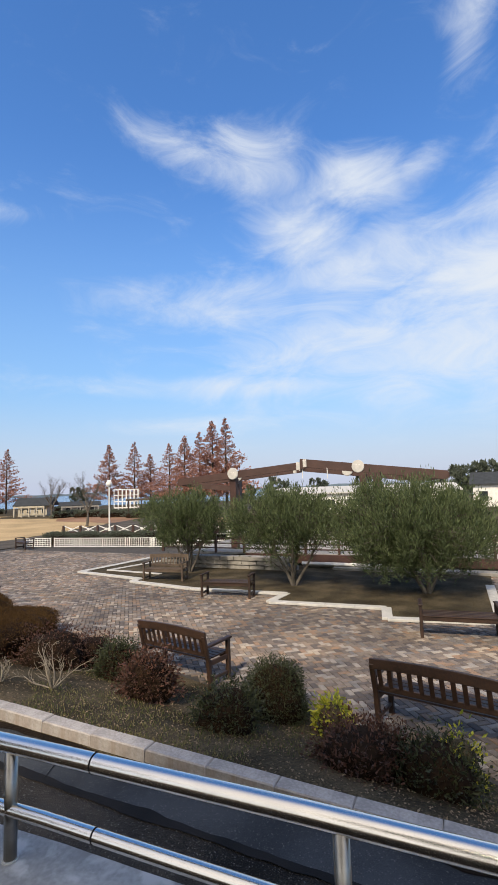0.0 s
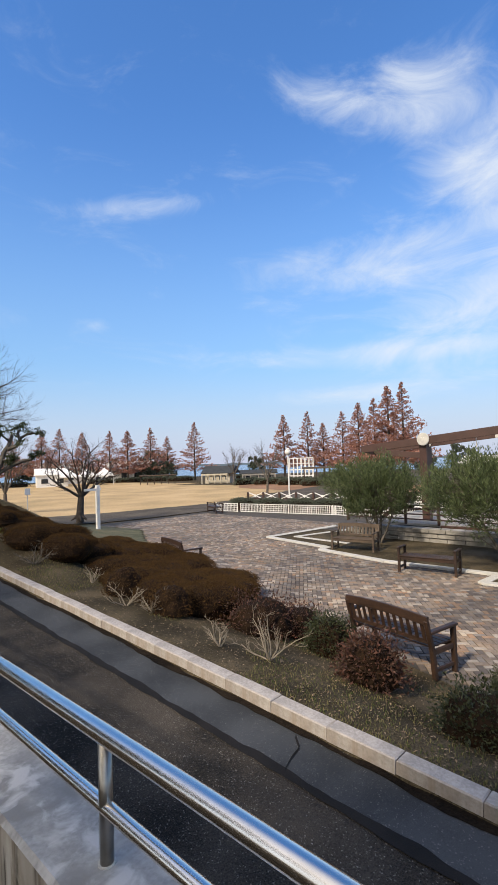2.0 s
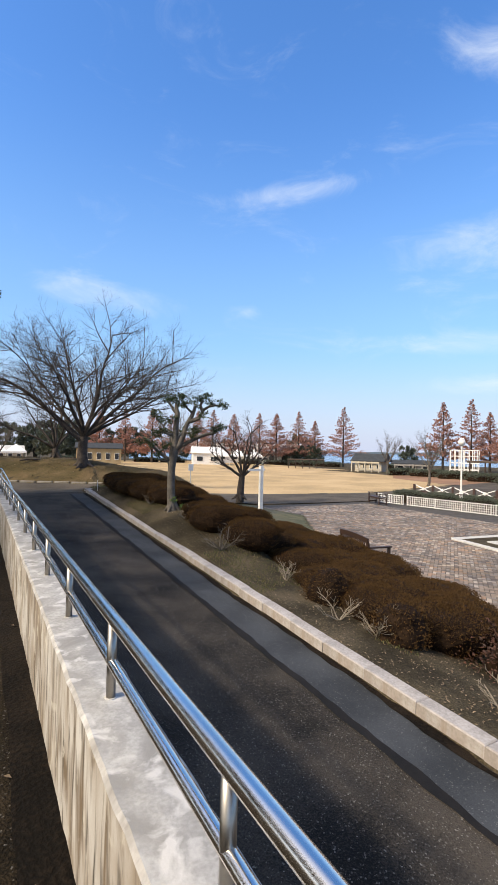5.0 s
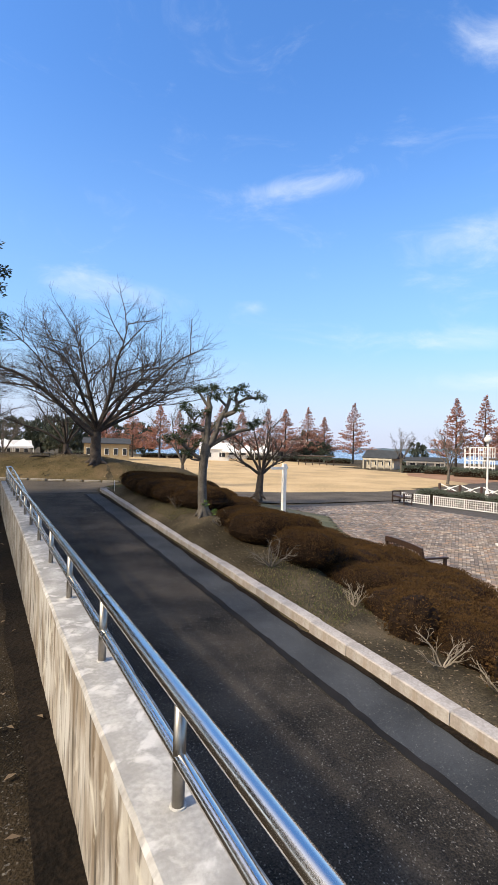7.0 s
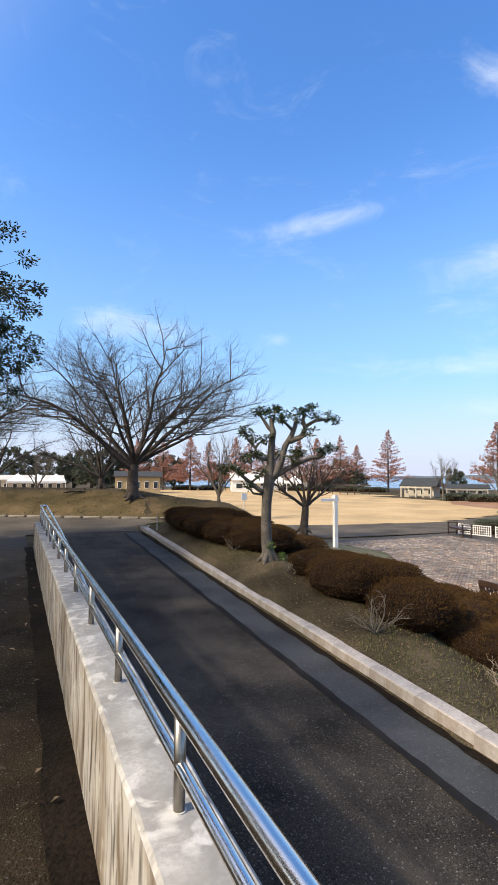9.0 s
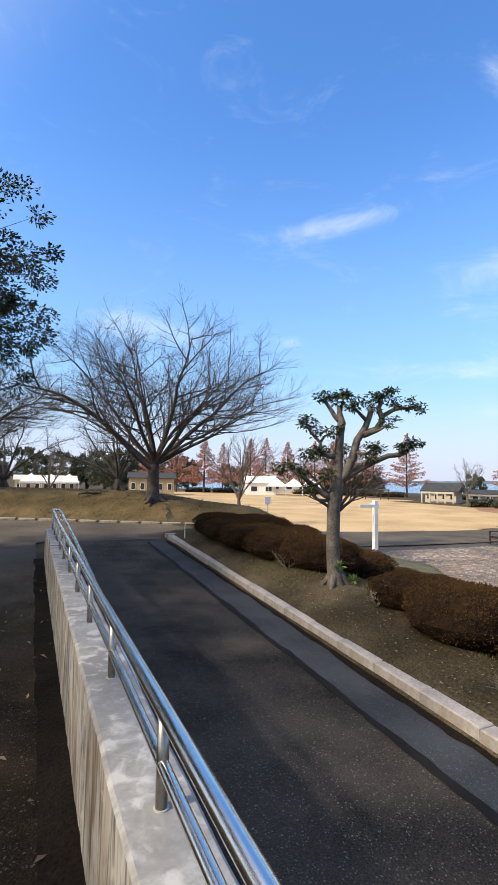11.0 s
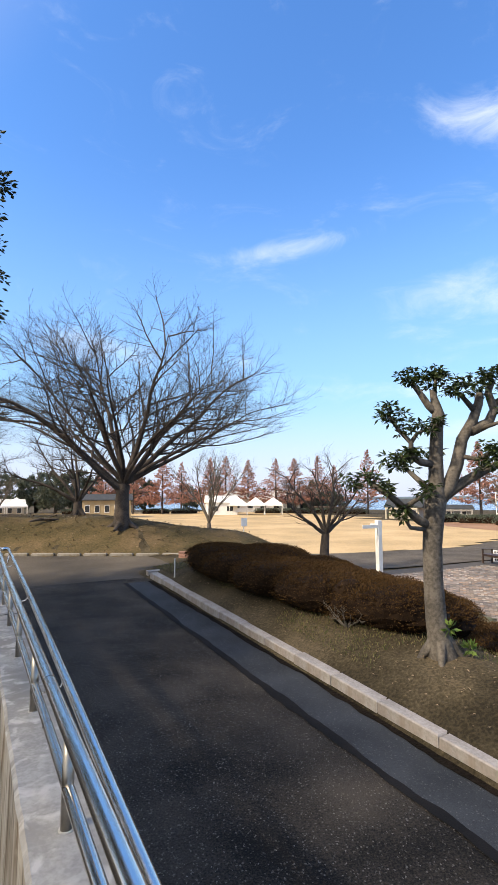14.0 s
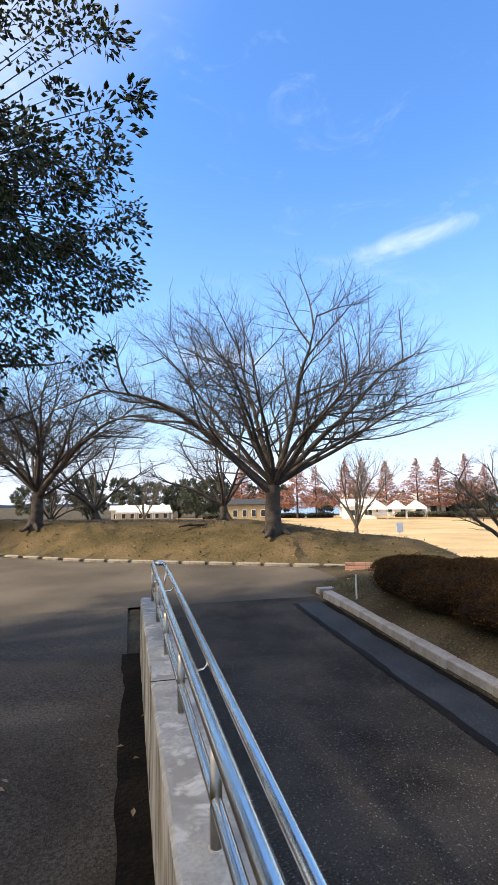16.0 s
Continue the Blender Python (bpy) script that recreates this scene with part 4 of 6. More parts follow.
bush("small_azalea", "small rust-brown azalea at the hedge foot", 33, (0.30, 0.30), 0.42, 1300, 0.032, AZALEA, at=on_land(4.30, 15.65), loose=0.25)


def stick_shrub(x, y, seed, size, twigs, mat=DEADWOOD, label="leafless shrub of bleached bent branches on the bed"):
    rng = random.Random(seed)
    ob = thing("bare_shrub", label, "shrub", "bare shrubs", on_land(x, y))
    for k in range(twigs):
        sh = Shape()
        a = 2 * math.pi * (k + rng.random()) / twigs
        d = Vector((math.cos(a) * 0.8, math.sin(a) * 0.8, rng.uniform(0.5, 1.2)))
        q = limb(sh, rng, Vector((0, 0, -0.03)), d, size * rng.uniform(0.7, 1.2), 0.010, 0.004, 6, 0.28, 0.3, 6)
        branching(sh, rng, q, 0.011, ((4, size * 0.45, 45, 0.25, 0.2, 5), (3, size * 0.2, 45, 0.2, 0.2, 4)))
        part("branch", sh, mat, ob, smooth=True)


for x, y, sd, sz, tw in ((4.50, 5.75, 1, 0.50, 7), (4.25, 6.35, 2, 0.34, 5), (4.45, 8.05, 3, 0.42, 6), (4.30, 8.55, 4, 0.40, 5), (4.05, 11.4, 5, 0.42, 9), (4.60, 10.2, 6, 0.34, 5), (4.1, 15.5, 7, 0.30, 6), (4.15, 13.4, 8, 0.25, 4)):
    stick_shrub(x, y, sd, sz, tw, DEADWOOD if sd not in (5, 7) else GREYBARK)

litter = Shape()
rng = random.Random(5)
for _ in range(15000):
    y = rng.uniform(-1, 22)
    x = 3.65 + (min(bed_edge(y), 8.5) - 3.75) * rng.random()
    p = Vector((x, y, land(x, y) - 0.026))
    d = Vector((rng.uniform(-1, 1), rng.uniform(-1, 1), rng.uniform(-0.1, 0.35))).normalized()
    litter.leaf(p, d, Vector((0, 0, 1)), rng.uniform(0.015, 0.042), rng.uniform(0.010, 0.022))
for _ in range(2600):
    x = rng.uniform(-10, 9)
    y = road_far(x) + 0.15 + 5 * rng.random() ** 1.3
    p = Vector((x, y, land(x, y) - 0.008))
    d = Vector((rng.uniform(-1, 1), rng.uniform(-1, 1), rng.uniform(-0.1, 0.35))).normalized()
    litter.leaf(p, d, Vector((0, 0, 1)), rng.uniform(0.05, 0.11), rng.uniform(0.03, 0.06))
for _ in range(160):
    x, y = rng.uniform(-0.5, 0.66), rng.uniform(3, 18)
    p = Vector((x, y, path_z(y) + 0.016))
    d = Vector((rng.uniform(-1, 1), rng.uniform(-1, 1), rng.uniform(0, 0.3))).normalized()
    litter.leaf(p, d, Vector((0, 0, 1)), rng.uniform(0.03, 0.07), rng.uniform(0.02, 0.035))
tagged(new("fallen_leaves", litter.mesh("fallen_leaves", LITTER)), "scattered dry brown fallen leaves on soil and turf", "leaf litter", kind="stuff")
turf = Shape()
for _ in range(42000):
    y = rng.uniform(-1, 22)
    x = 3.7 + 3.2 * rng.random() ** 1.3
    if x > bed_edge(y) - 0.3 or noise.noise(Vector((x * 0.9, y * 0.5, 4))) < -0.05:
        continue
    p = Vector((x, y, land(x, y) - 0.034))
    turf.leaf(p, Vector((rng.uniform(-0.6, 0.6), rng.uniform(-0.6, 0.6), 1)).normalized(), rvec(rng), rng.uniform(0.02, 0.05), 0.009)
GRASSBLADE = leafy("turf_blade", (0.045, 0.072, 0.018), (0.21, 0.175, 0.085), through=0.2, gloss=0.15)
tagged(new("turf_grass", turf.mesh("turf_grass", GRASSBLADE)), "thin short green and straw turf on the bed", "grass", kind="stuff")

# ---- trees ----
CHERRY_SPEC = ((10, 2.4, 54, 0.14, 0.05, 5), (9, 1.15, 48, 0.14, 0.12, 4), (7, 0.50, 44, 0.15, 0.2, 3))
cherry = bare_tree("cherry_tree", "large bare cherry tree with a wide spreading crown on the mound", 4, 1.25, 0.23,
                   ((166, 52, 5.6, 0.13, 0.9, -0.55), (196, 30, 4.2, 0.06, 0.85, -0.05), (150, 64, 4.6, 0.085, 1.0, -0.35), (95, 78, 4.4, 0.095, 1.0, -0.20), (240, 72, 4.0, 0.075, 1.0, -0.15),
                    (325, 74, 4.7, 0.11, 1.0, -0.15), (347, 44, 5.6, 0.105, 1.0, -0.30), (352, 28, 5.1, 0.075, 0.95, -0.05), (12, 60, 4.9, 0.085, 1.0, -0.35), (318, 38, 4.4, 0.07, 1.0, -0.25),
                    (60, 46, 4.4, 0.07, 1.0, -0.3), (118, 46, 4.4, 0.07, 1.0, -0.3), (225, 46, 4.4, 0.075, 1.0, -0.3), (280, 48, 4.2, 0.07, 1.0, -0.25), (178, 42, 5.0, 0.075, 1.0, -0.28), (338, 56, 4.2, 0.075, 1.0, -0.35)),
                   CHERRY_SPEC, at=on_land(4.33, 25.9), group="bare cherry trees")
for x, y, sc, turn in ((-2.5, 30.6, 0.92, 140), (-6.5, 35.5, 0.9, 250), (-9.5, 31.5, 0.95, 40), (-14.0, 38.0, 0.9, 300)):
    gx, gy, gz = on_land(x, y)
    copy_thing(cherry, pose(gx, gy, gz, 0, 0, turn) @ Matrix.Scale(sc, 4))
spread = bare_tree("multi_stem_tree", "bare low multi-stemmed tree behind the mound", 17, 0.45, 0.17,
                   ((180, 38, 3.0, 0.07, 1), (140, 55, 3.0, 0.07, 1), (60, 62, 2.9, 0.07, 1), (10, 40, 3.0, 0.07, 1), (300, 55, 2.8, 0.06, 1), (230, 60, 2.8, 0.06, 1), (90, 45, 2.8, 0.06, 1)),
                   ((7, 1.2, 40, 0.14, 0.3, 5), (6, 0.55, 40, 0.15, 0.3, 4), (4, 0.3, 40, 0.15, 0.3, 3)), at=on_land(3.7, 29.6), group="bare shrub trees")
for x, y, sc, turn in ((-0.9, 36.5, 1.25, 70), (-4.0, 44, 1.0, 200)):
    gx, gy, gz = on_land(x, y)
    copy_thing(spread, pose(gx, gy, gz, 0, 0, turn) @ Matrix.Scale(sc, 4))
plum = bare_tree("plum_tree", "small dark bare tree with twisted limbs beside the lawn road", 9, 1.15, 0.20,
                 ((170, 35, 2.5, 0.09, 1), (110, 60, 2.9, 0.09, 1), (30, 70, 3.0, 0.09, 1), (350, 35, 2.6, 0.09, 0.95), (260, 55, 2.4, 0.08, 1), (310, 60, 2.6, 0.08, 1), (200, 65, 2.7, 0.08, 1)),
                 ((8, 1.2, 48, 0.2, 0.25, 5), (6, 0.6, 45, 0.2, 0.2, 4), (4, 0.32, 45, 0.18, 0.2, 3)), at=(12.9, 27.3, -1.30))
vase = bare_tree("zelkova_tree", "slim bare tree with upright fan of twigs at the lawn edge", 13, 1.5, 0.15,
                 ((0, 68, 3.8, 0.07, 1), (60, 70, 4.0, 0.07, 1), (120, 66, 3.8, 0.07, 1), (180, 68, 3.9, 0.07, 1), (240, 72, 4.1, 0.07, 1), (300, 66, 3.7, 0.07, 1), (30, 82, 4.3, 0.07, 1)),
                 ((9, 1.3, 28, 0.10, 0.35, 4), (7, 0.7, 28, 0.1, 0.3, 3), (3, 0.4, 30, 0.1, 0.3, 3)), mat=GREYBARK, at=on_land(13.0, 38.5), group="bare trees round the lawn")
for x, y, sc, turn in ((49.5, 52.8, 0.95, 30), (37.5, 35.6, 0.85, 120), (2, 62, 1.0, 60)):
    gx, gy, gz = on_land(x, y)
    copy_thing(vase, pose(gx, gy, max(gz, -1.75), 0, 0, turn) @ Matrix.Scale(sc, 4))


# unseen stretched copies left of the path, added to half-shade wall and ramp
for x, y, turn in ((-7.0, 12.4, 75), (-7.2, 16.4, 200)):
    copy_thing(cherry, pose(x, y, path_z(y), 0, 0, turn) @ Matrix.Diagonal((0.9, 0.95, 1.55, 1)))


def topiary():
    rng = random.Random(2)
    ob = thing("cloud_pruned_tree", "cloud-pruned evergreen with grey trunk and leaf tufts at branch ends", "tree", at=on_land(4.25, 14.4))
    R, D = Vector((0.847, -0.53, 0)), Vector((0.53, 0.847, 0))

    def at(r, u, d=0.0):
        return R * r + D * d + Vector((0, 0, u))

    t = Shape()
    t.tube([at(0.02, -0.3), at(0.01, -0.02), at(-0.01, 0.10), at(-0.035, 0.30), at(-0.045, 0.62), at(-0.04, 0.95), at(-0.015, 1.20), at(0.01, 1.36), at(0.022, 1.52), at(0.03, 1.78), at(0.052, 2.06), at(0.07, 2.18), at(0.045, 2.30), at(0.02, 2.42)],
           [0.19, 0.135, 0.105, 0.092, 0.086, 0.086, 0.092, 0.098, 0.072, 0.062, 0.058, 0.058, 0.04, 0.022], 16)
    for k in range(5):
        a = 2 * math.pi * (k + 0.5 * rng.random()) / 5
        t.tube([(0, 0, 0.22), (math.cos(a) * 0.10, math.sin(a) * 0.10, 0.05), (math.cos(a) * 0.22, math.sin(a) * 0.22, -0.08)], [0.06, 0.05, 0.02], 6, False)
    part("trunk", t, GREYBARK, ob, smooth=True)
    arms = (((0.07, 2.18), (-0.02, 2.27), (-0.10, 2.40), (-0.17, 2.50, 0.0), 0.042), ((0.04, 2.28), (0.07, 2.42, 0.08), (0.10, 2.56, 0.10), 0.030),
            ((0.02, 1.34), (0.13, 1.48), (0.22, 1.70), (0.28, 1.94), (0.39, 2.12), (0.45, 2.28), (0.47, 2.38), 0.070),
            ((0.42, 2.20), (0.30, 2.32, -0.05), (0.22, 2.38, -0.08), 0.030), ((0.36, 2.02), (0.55, 2.10, 0.04), (0.63, 2.24, 0.08), (0.58, 2.40, 0.08), (0.62, 2.50, 0.08), 0.056),
            ((0.62, 2.28, 0.08), (0.78, 2.38, 0.10), (0.92, 2.41, 0.12), (1.02, 2.40, 0.12), 0.036), ((0.46, 2.04, 0.0), (0.58, 2.08, -0.10), (0.68, 2.14, -0.15), 0.022),
            ((0.25, 1.78), (0.38, 1.74, -0.12), (0.46, 1.80, -0.18), 0.026), ((0.08, 1.40), (0.30, 1.54, 0.06), (0.53, 1.66, 0.10), (0.72, 1.74, 0.12), (0.87, 1.75, 0.12), (0.98, 1.83, 0.12), 0.052),
            ((0.36, 1.56, 0.06), (0.42, 1.66, 0.02), (0.47, 1.70, 0.0), 0.026), ((0.03, 1.70), (-0.13, 1.72, -0.06), (-0.24, 1.78, -0.10), (-0.32, 1.76, -0.12), 0.040),
            ((-0.22, 1.78, -0.08), (-0.225, 1.90, -0.10), (-0.34, 2.02, -0.12), (-0.42, 2.14, -0.12), 0.028), ((-0.225, 1.90, -0.10), (-0.16, 1.99, -0.10), (-0.05, 2.03, -0.12), 0.022),
            ((-0.03, 1.13), (-0.16, 1.18, -0.06), (-0.31, 1.30, -0.10), (-0.45, 1.42, -0.12), (-0.63, 1.54, -0.12), 0.046), ((-0.31, 1.30, -0.10), (-0.20, 1.38, -0.16), (-0.10, 1.44, -0.20), 0.026),
            ((-0.10, 1.10, -0.02), (-0.26, 1.12, -0.10), (-0.33, 1.22, -0.14), 0.024), ((0.02, 1.5), (0.06, 1.68, 0.25), (0.12, 1.80, 0.42), 0.036), ((0.0, 1.42), (-0.10, 1.60, 0.26), (-0.16, 1.70, 0.40), 0.034))
    for *pts, r in arms:
        q = [at(*p) for p in pts]
        part("limb", Shape().tube(q, [r * (1 - 0.5 * k / (len(q) - 1)) for k in range(len(q))], 10), GREYBARK, ob, smooth=True)
    tips = ((-0.21, 2.56), (-0.10, 2.52), (0.02, 2.50), (0.09, 2.62, 0.1), (0.16, 2.60, 0.1), (0.18, 2.40, -0.08), (0.26, 2.42, -0.08), (0.47, 2.44), (0.52, 2.56), (0.62, 2.56, 0.08), (0.72, 2.60, 0.08), (0.84, 2.48, 0.1),
            (1.0, 2.46, 0.12), (1.10, 2.40, 0.12), (0.70, 2.16, -0.15), (0.47, 1.84, -0.18), (0.44, 1.72, -0.16), (0.54, 1.80, -0.15), (0.88, 1.84, 0.12), (0.98, 1.90, 0.12), (1.08, 1.90, 0.12),
            (-0.32, 1.78, -0.12), (-0.40, 1.72, -0.12), (-0.18, 1.78, -0.08), (-0.44, 2.20, -0.12), (-0.38, 2.14, -0.12), (-0.22, 2.04, -0.10), (-0.05, 2.05, -0.12), (-0.64, 1.56, -0.12), (-0.76, 1.54, -0.12),
            (-0.48, 1.48, -0.12), (-0.12, 1.46, -0.20), (-0.35, 1.26, -0.14), (0.13, 1.84, 0.44), (-0.17, 1.74, 0.42))
    for c in tips:
        c = at(*c)
        lv = Shape()
        for _ in range(10):
            hub = c + Vector((rng.uniform(-0.09, 0.09), rng.uniform(-0.09, 0.09), rng.uniform(-0.06, 0.07)))
            for _ in range(13):
                e = rvec(rng)
                e.z = e.z * 0.5 - 0.15
                lv.leaf(hub + e * 0.02, e.normalized(), Vector((0, 0, 1)) + rvec(rng) * 0.6, rng.uniform(0.045, 0.085), rng.uniform(0.020, 0.030))
        part("leaf_tuft", lv, TOPILEAF, ob)
    FRESH = leafy("fresh_sprout_leaf", (0.06, 0.11, 0.02), (0.18, 0.26, 0.06), through=0.3)
    for c, count in ((at(0.05, 0.24, -0.09), 26), (at(0.24, 0.06, -0.05), 40)):
        sprout = Shape()
        for _ in range(count):
            e = rvec(rng)
            sprout.leaf(c + e * 0.02, (e + Vector((0, 0, 0.4))).normalized(), rvec(rng), rng.uniform(0.05, 0.09), 0.03)
        part("sprout", sprout, FRESH, ob, "fresh green sprout low on the trunk")


topiary()
OL = ((0, 72, 1.7, 0.07), (100, 60, 1.6, 0.06), (200, 64, 1.6, 0.06), (290, 58, 1.6, 0.055))
leafy_tree("olive_tree", "broad olive tree with grey-green leaves in the planting bed", 41, OL + ((150, 52, 1.7, 0.06), (330, 50, 1.8, 0.06)), (0, 0.35, 1.80), (2.2, 2.45, 1.22), 60000, 0.105, OLIVE, GREYBARK, (14.4, 2.1, plaza_z(15) + 0.04), 1000, "olive trees", 0.24, 1.1, (0.10, 0.24), 0.25)
leafy_tree("olive_tree", "medium olive tree with several slim trunks in the planting bed", 42, OL, (0, 0.25, 1.98), (1.45, 1.95, 1.02), 30000, 0.105, OLIVE, GREYBARK, (14.5, 6.05, plaza_z(15) + 0.04), 440, "olive trees", 0.24, 1.1, (0.10, 0.24), 0.25)
leafy_tree("olive_tree", "slim olive tree behind a bench in the planting bed", 43, OL, (0, 0.2, 1.95), (1.35, 1.9, 1.0), 25000, 0.105, OLIVE, GREYBARK, (16.0, 10.75, plaza_z(15) + 0.04), 380, "olive trees", 0.24, 1.1, (0.10, 0.24), 0.25)
evergreen = leafy_tree("evergreen_tree", "tall dark evergreen tree beside the path with dense glossy leaves", 44, ((90, 86, 4.0, 0.2), (40, 62, 3.8, 0.10), (320, 60, 3.8, 0.10), (200, 65, 3.6, 0.09)), (0.2, 0, 4.95), (3.25, 3.0, 2.55), 56000, 0.075, EVERLEAF, BARK, (-2.6, 18.9, path_z(18.9)), 560, "evergreen trees", slim=0.5, upward=-0.25, clump=(0.14, 0.36), inner=0.1)
# unseen tall copy, added only to shade the lower end of ramp and bed
for x, y, sx, sy, sz in ((-7.8, 0.2, 1.15, 0.8, 1.5),):
    copy_thing(evergreen, pose(x, y, path_z(y), 0, 0, 40 * x) @ Matrix.Diagonal((sx, sy, sz, 1)))


def redwood(seed, at, h, group="rust-red conifers"):
    rng = random.Random(seed)
    ob = thing("conifer_tree", "tall narrow rust-red deciduous conifer beyond the lawn", "tree", group, at)
    part("trunk", Shape().tube([(0, 0, -0.3), (0, 0, h * 0.5), (0, 0, h * 0.97)], [0.22, 0.13, 0.02], 7), BARK, ob)
    cr = Shape()
    for k in range(150):
        f = (k + rng.random()) / 150
        z = h * (0.14 + 0.85 * f)
        ln = h * 0.40 * (1 - f) ** 1.1 * rng.uniform(0.6, 1.12) + 0.08
        a = rng.uniform(0, 2 * math.pi)
        d = Vector((math.cos(a), math.sin(a), 0.18))
        cr.tube([(0, 0, z), d * ln + Vector((0, 0, z))], [0.03, 0.006], 3, False)
        for _ in range(int(9 + 24 * (1 - f))):
            t = rng.uniform(0.15, 1.02) ** 0.8
            p = d * (ln * t) + Vector((0, 0, z)) + rvec(rng) * 0.13
            cr.leaf(p, (d + rvec(rng) * 0.9).normalized(), rvec(rng), rng.uniform(0.22, 0.42) * (1 - 0.4 * f), rng.uniform(0.17, 0.29) * (1 - 0.3 * f))
    part("crown", cr, SEQLEAF, ob)
    return ob


def bearing(x0, y0, deg, dist):
    return x0 + dist * math.sin(radians(deg)), y0 + dist * math.cos(radians(deg))


red_a, red_b = redwood(51, (*bearing(0.3, 2.7, 39.7, 105), -1.7), 12.6), redwood(52, (*bearing(0.3, 2.7, 36.5, 118), -1.7), 10.4)
rng = random.Random(71)
for k, (deg, dist, h) in enumerate(((34.6, 112, 12.2), (32.0, 110, 11.4), (30.0, 112, 11.6), (50.4, 96, 12.6), (53.2, 98, 13.4), (55.0, 100, 11.0), (57.3, 92, 12.4), (59.2, 80, 12.4),
                                    (61.0, 78, 12.8), (62.6, 76, 14.2), (64.2, 75, 14.6), (27.0, 115, 11.5), (24.6, 118, 12.6), (22.8, 112, 11.8), (19.8, 120, 11.4), (17.6, 105, 11.4),
                                    (14.6, 108, 11.6), (11.8, 110, 10.8))):
    src, h0 = ((red_a, 12.6), (red_b, 10.4))[k % 2]
    copy_thing(src, pose(*bearing(0.3, 2.7, deg, dist), -1.7, 0, 0, rng.uniform(0, 360)) @ Matrix.Diagonal((h / h0 * rng.uniform(0.9, 1.15),) * 2 + (h / h0, 1)))
# green lifted towards grey, so the leaf colour carries the distance haze
FARLEAF = leafy("far_evergreen_leaf", (0.045, 0.060, 0.042), (0.105, 0.120, 0.085), through=0.1)
far_tree = leafy_tree("round_tree", "dark round evergreen tree beyond the lawn", 61, ((0, 85, 2.0, 0.25), (120, 60, 2.5, 0.15)), (0, 0, 4.0), (3.6, 3.6, 3.0), 2600, 0.55, FARLEAF, BARK, (*bearing(0.3, 2.7, 35.2, 125), -1.75), 60, "dark trees beyond the lawn", 0.5)
for deg in (33.9, 35.3, 36.6):
    copy_thing(far_tree, pose(*bearing(0.3, 2.7, deg, 112), -2.2, 0, 0, deg * 60) @ Matrix.Diagonal((0.62, 0.62, 0.66, 1)))
for k, (deg, dist, sc) in enumerate(((34.2, 128, 0.8), (16.0, 125, 1.1), (13.8, 118, 1.0), (8.6, 120, 1.25), (7.0, 115, 1.1), (5.2, 122, 1.2), (10.4, 128, 1.1), (3, 118, 1.1), (20.8, 130, 0.9),
                                     (0, 120, 1.2), (-4, 125, 1.3), (-9, 118, 1.2), (23.5, 135, 0.8), (26, 138, 0.8), (29, 138, 0.8), (31, 140, 0.8), (47, 130, 0.7), (89.5, 92, 0.85), (91.5, 88, 0.9), (93.5, 92, 0.95), (96, 90, 0.95), (66, 105, 0.7), (70, 110, 0.8), (75, 105, 0.7), (80, 108, 0.8))):
    copy_thing(far_tree, pose(*bearing(0.3, 2.7, deg, dist), -1.8, 0, 0, k * 47) @ Matrix.Scale(sc, 4))


fallen = thing("fallen_branch", "dark broken branch lying on the mound", "branch", at=on_land(2.4, 27.3, 0.03), turn=10)
part("stick", Shape().tube([(-0.5, 0, 0.0), (-0.2, 0.05, 0.05), (0.15, 0.0, 0.04), (0.5, 0.08, 0.02)], [0.03, 0.045, 0.04, 0.015], 7), BARK, fallen, smooth=True)
part("fork", Shape().tube([(-0.1, 0.03, 0.05), (0.1, -0.12, 0.07), (0.28, -0.2, 0.03)], [0.03, 0.022, 0.01], 6), BARK, fallen, smooth=True)

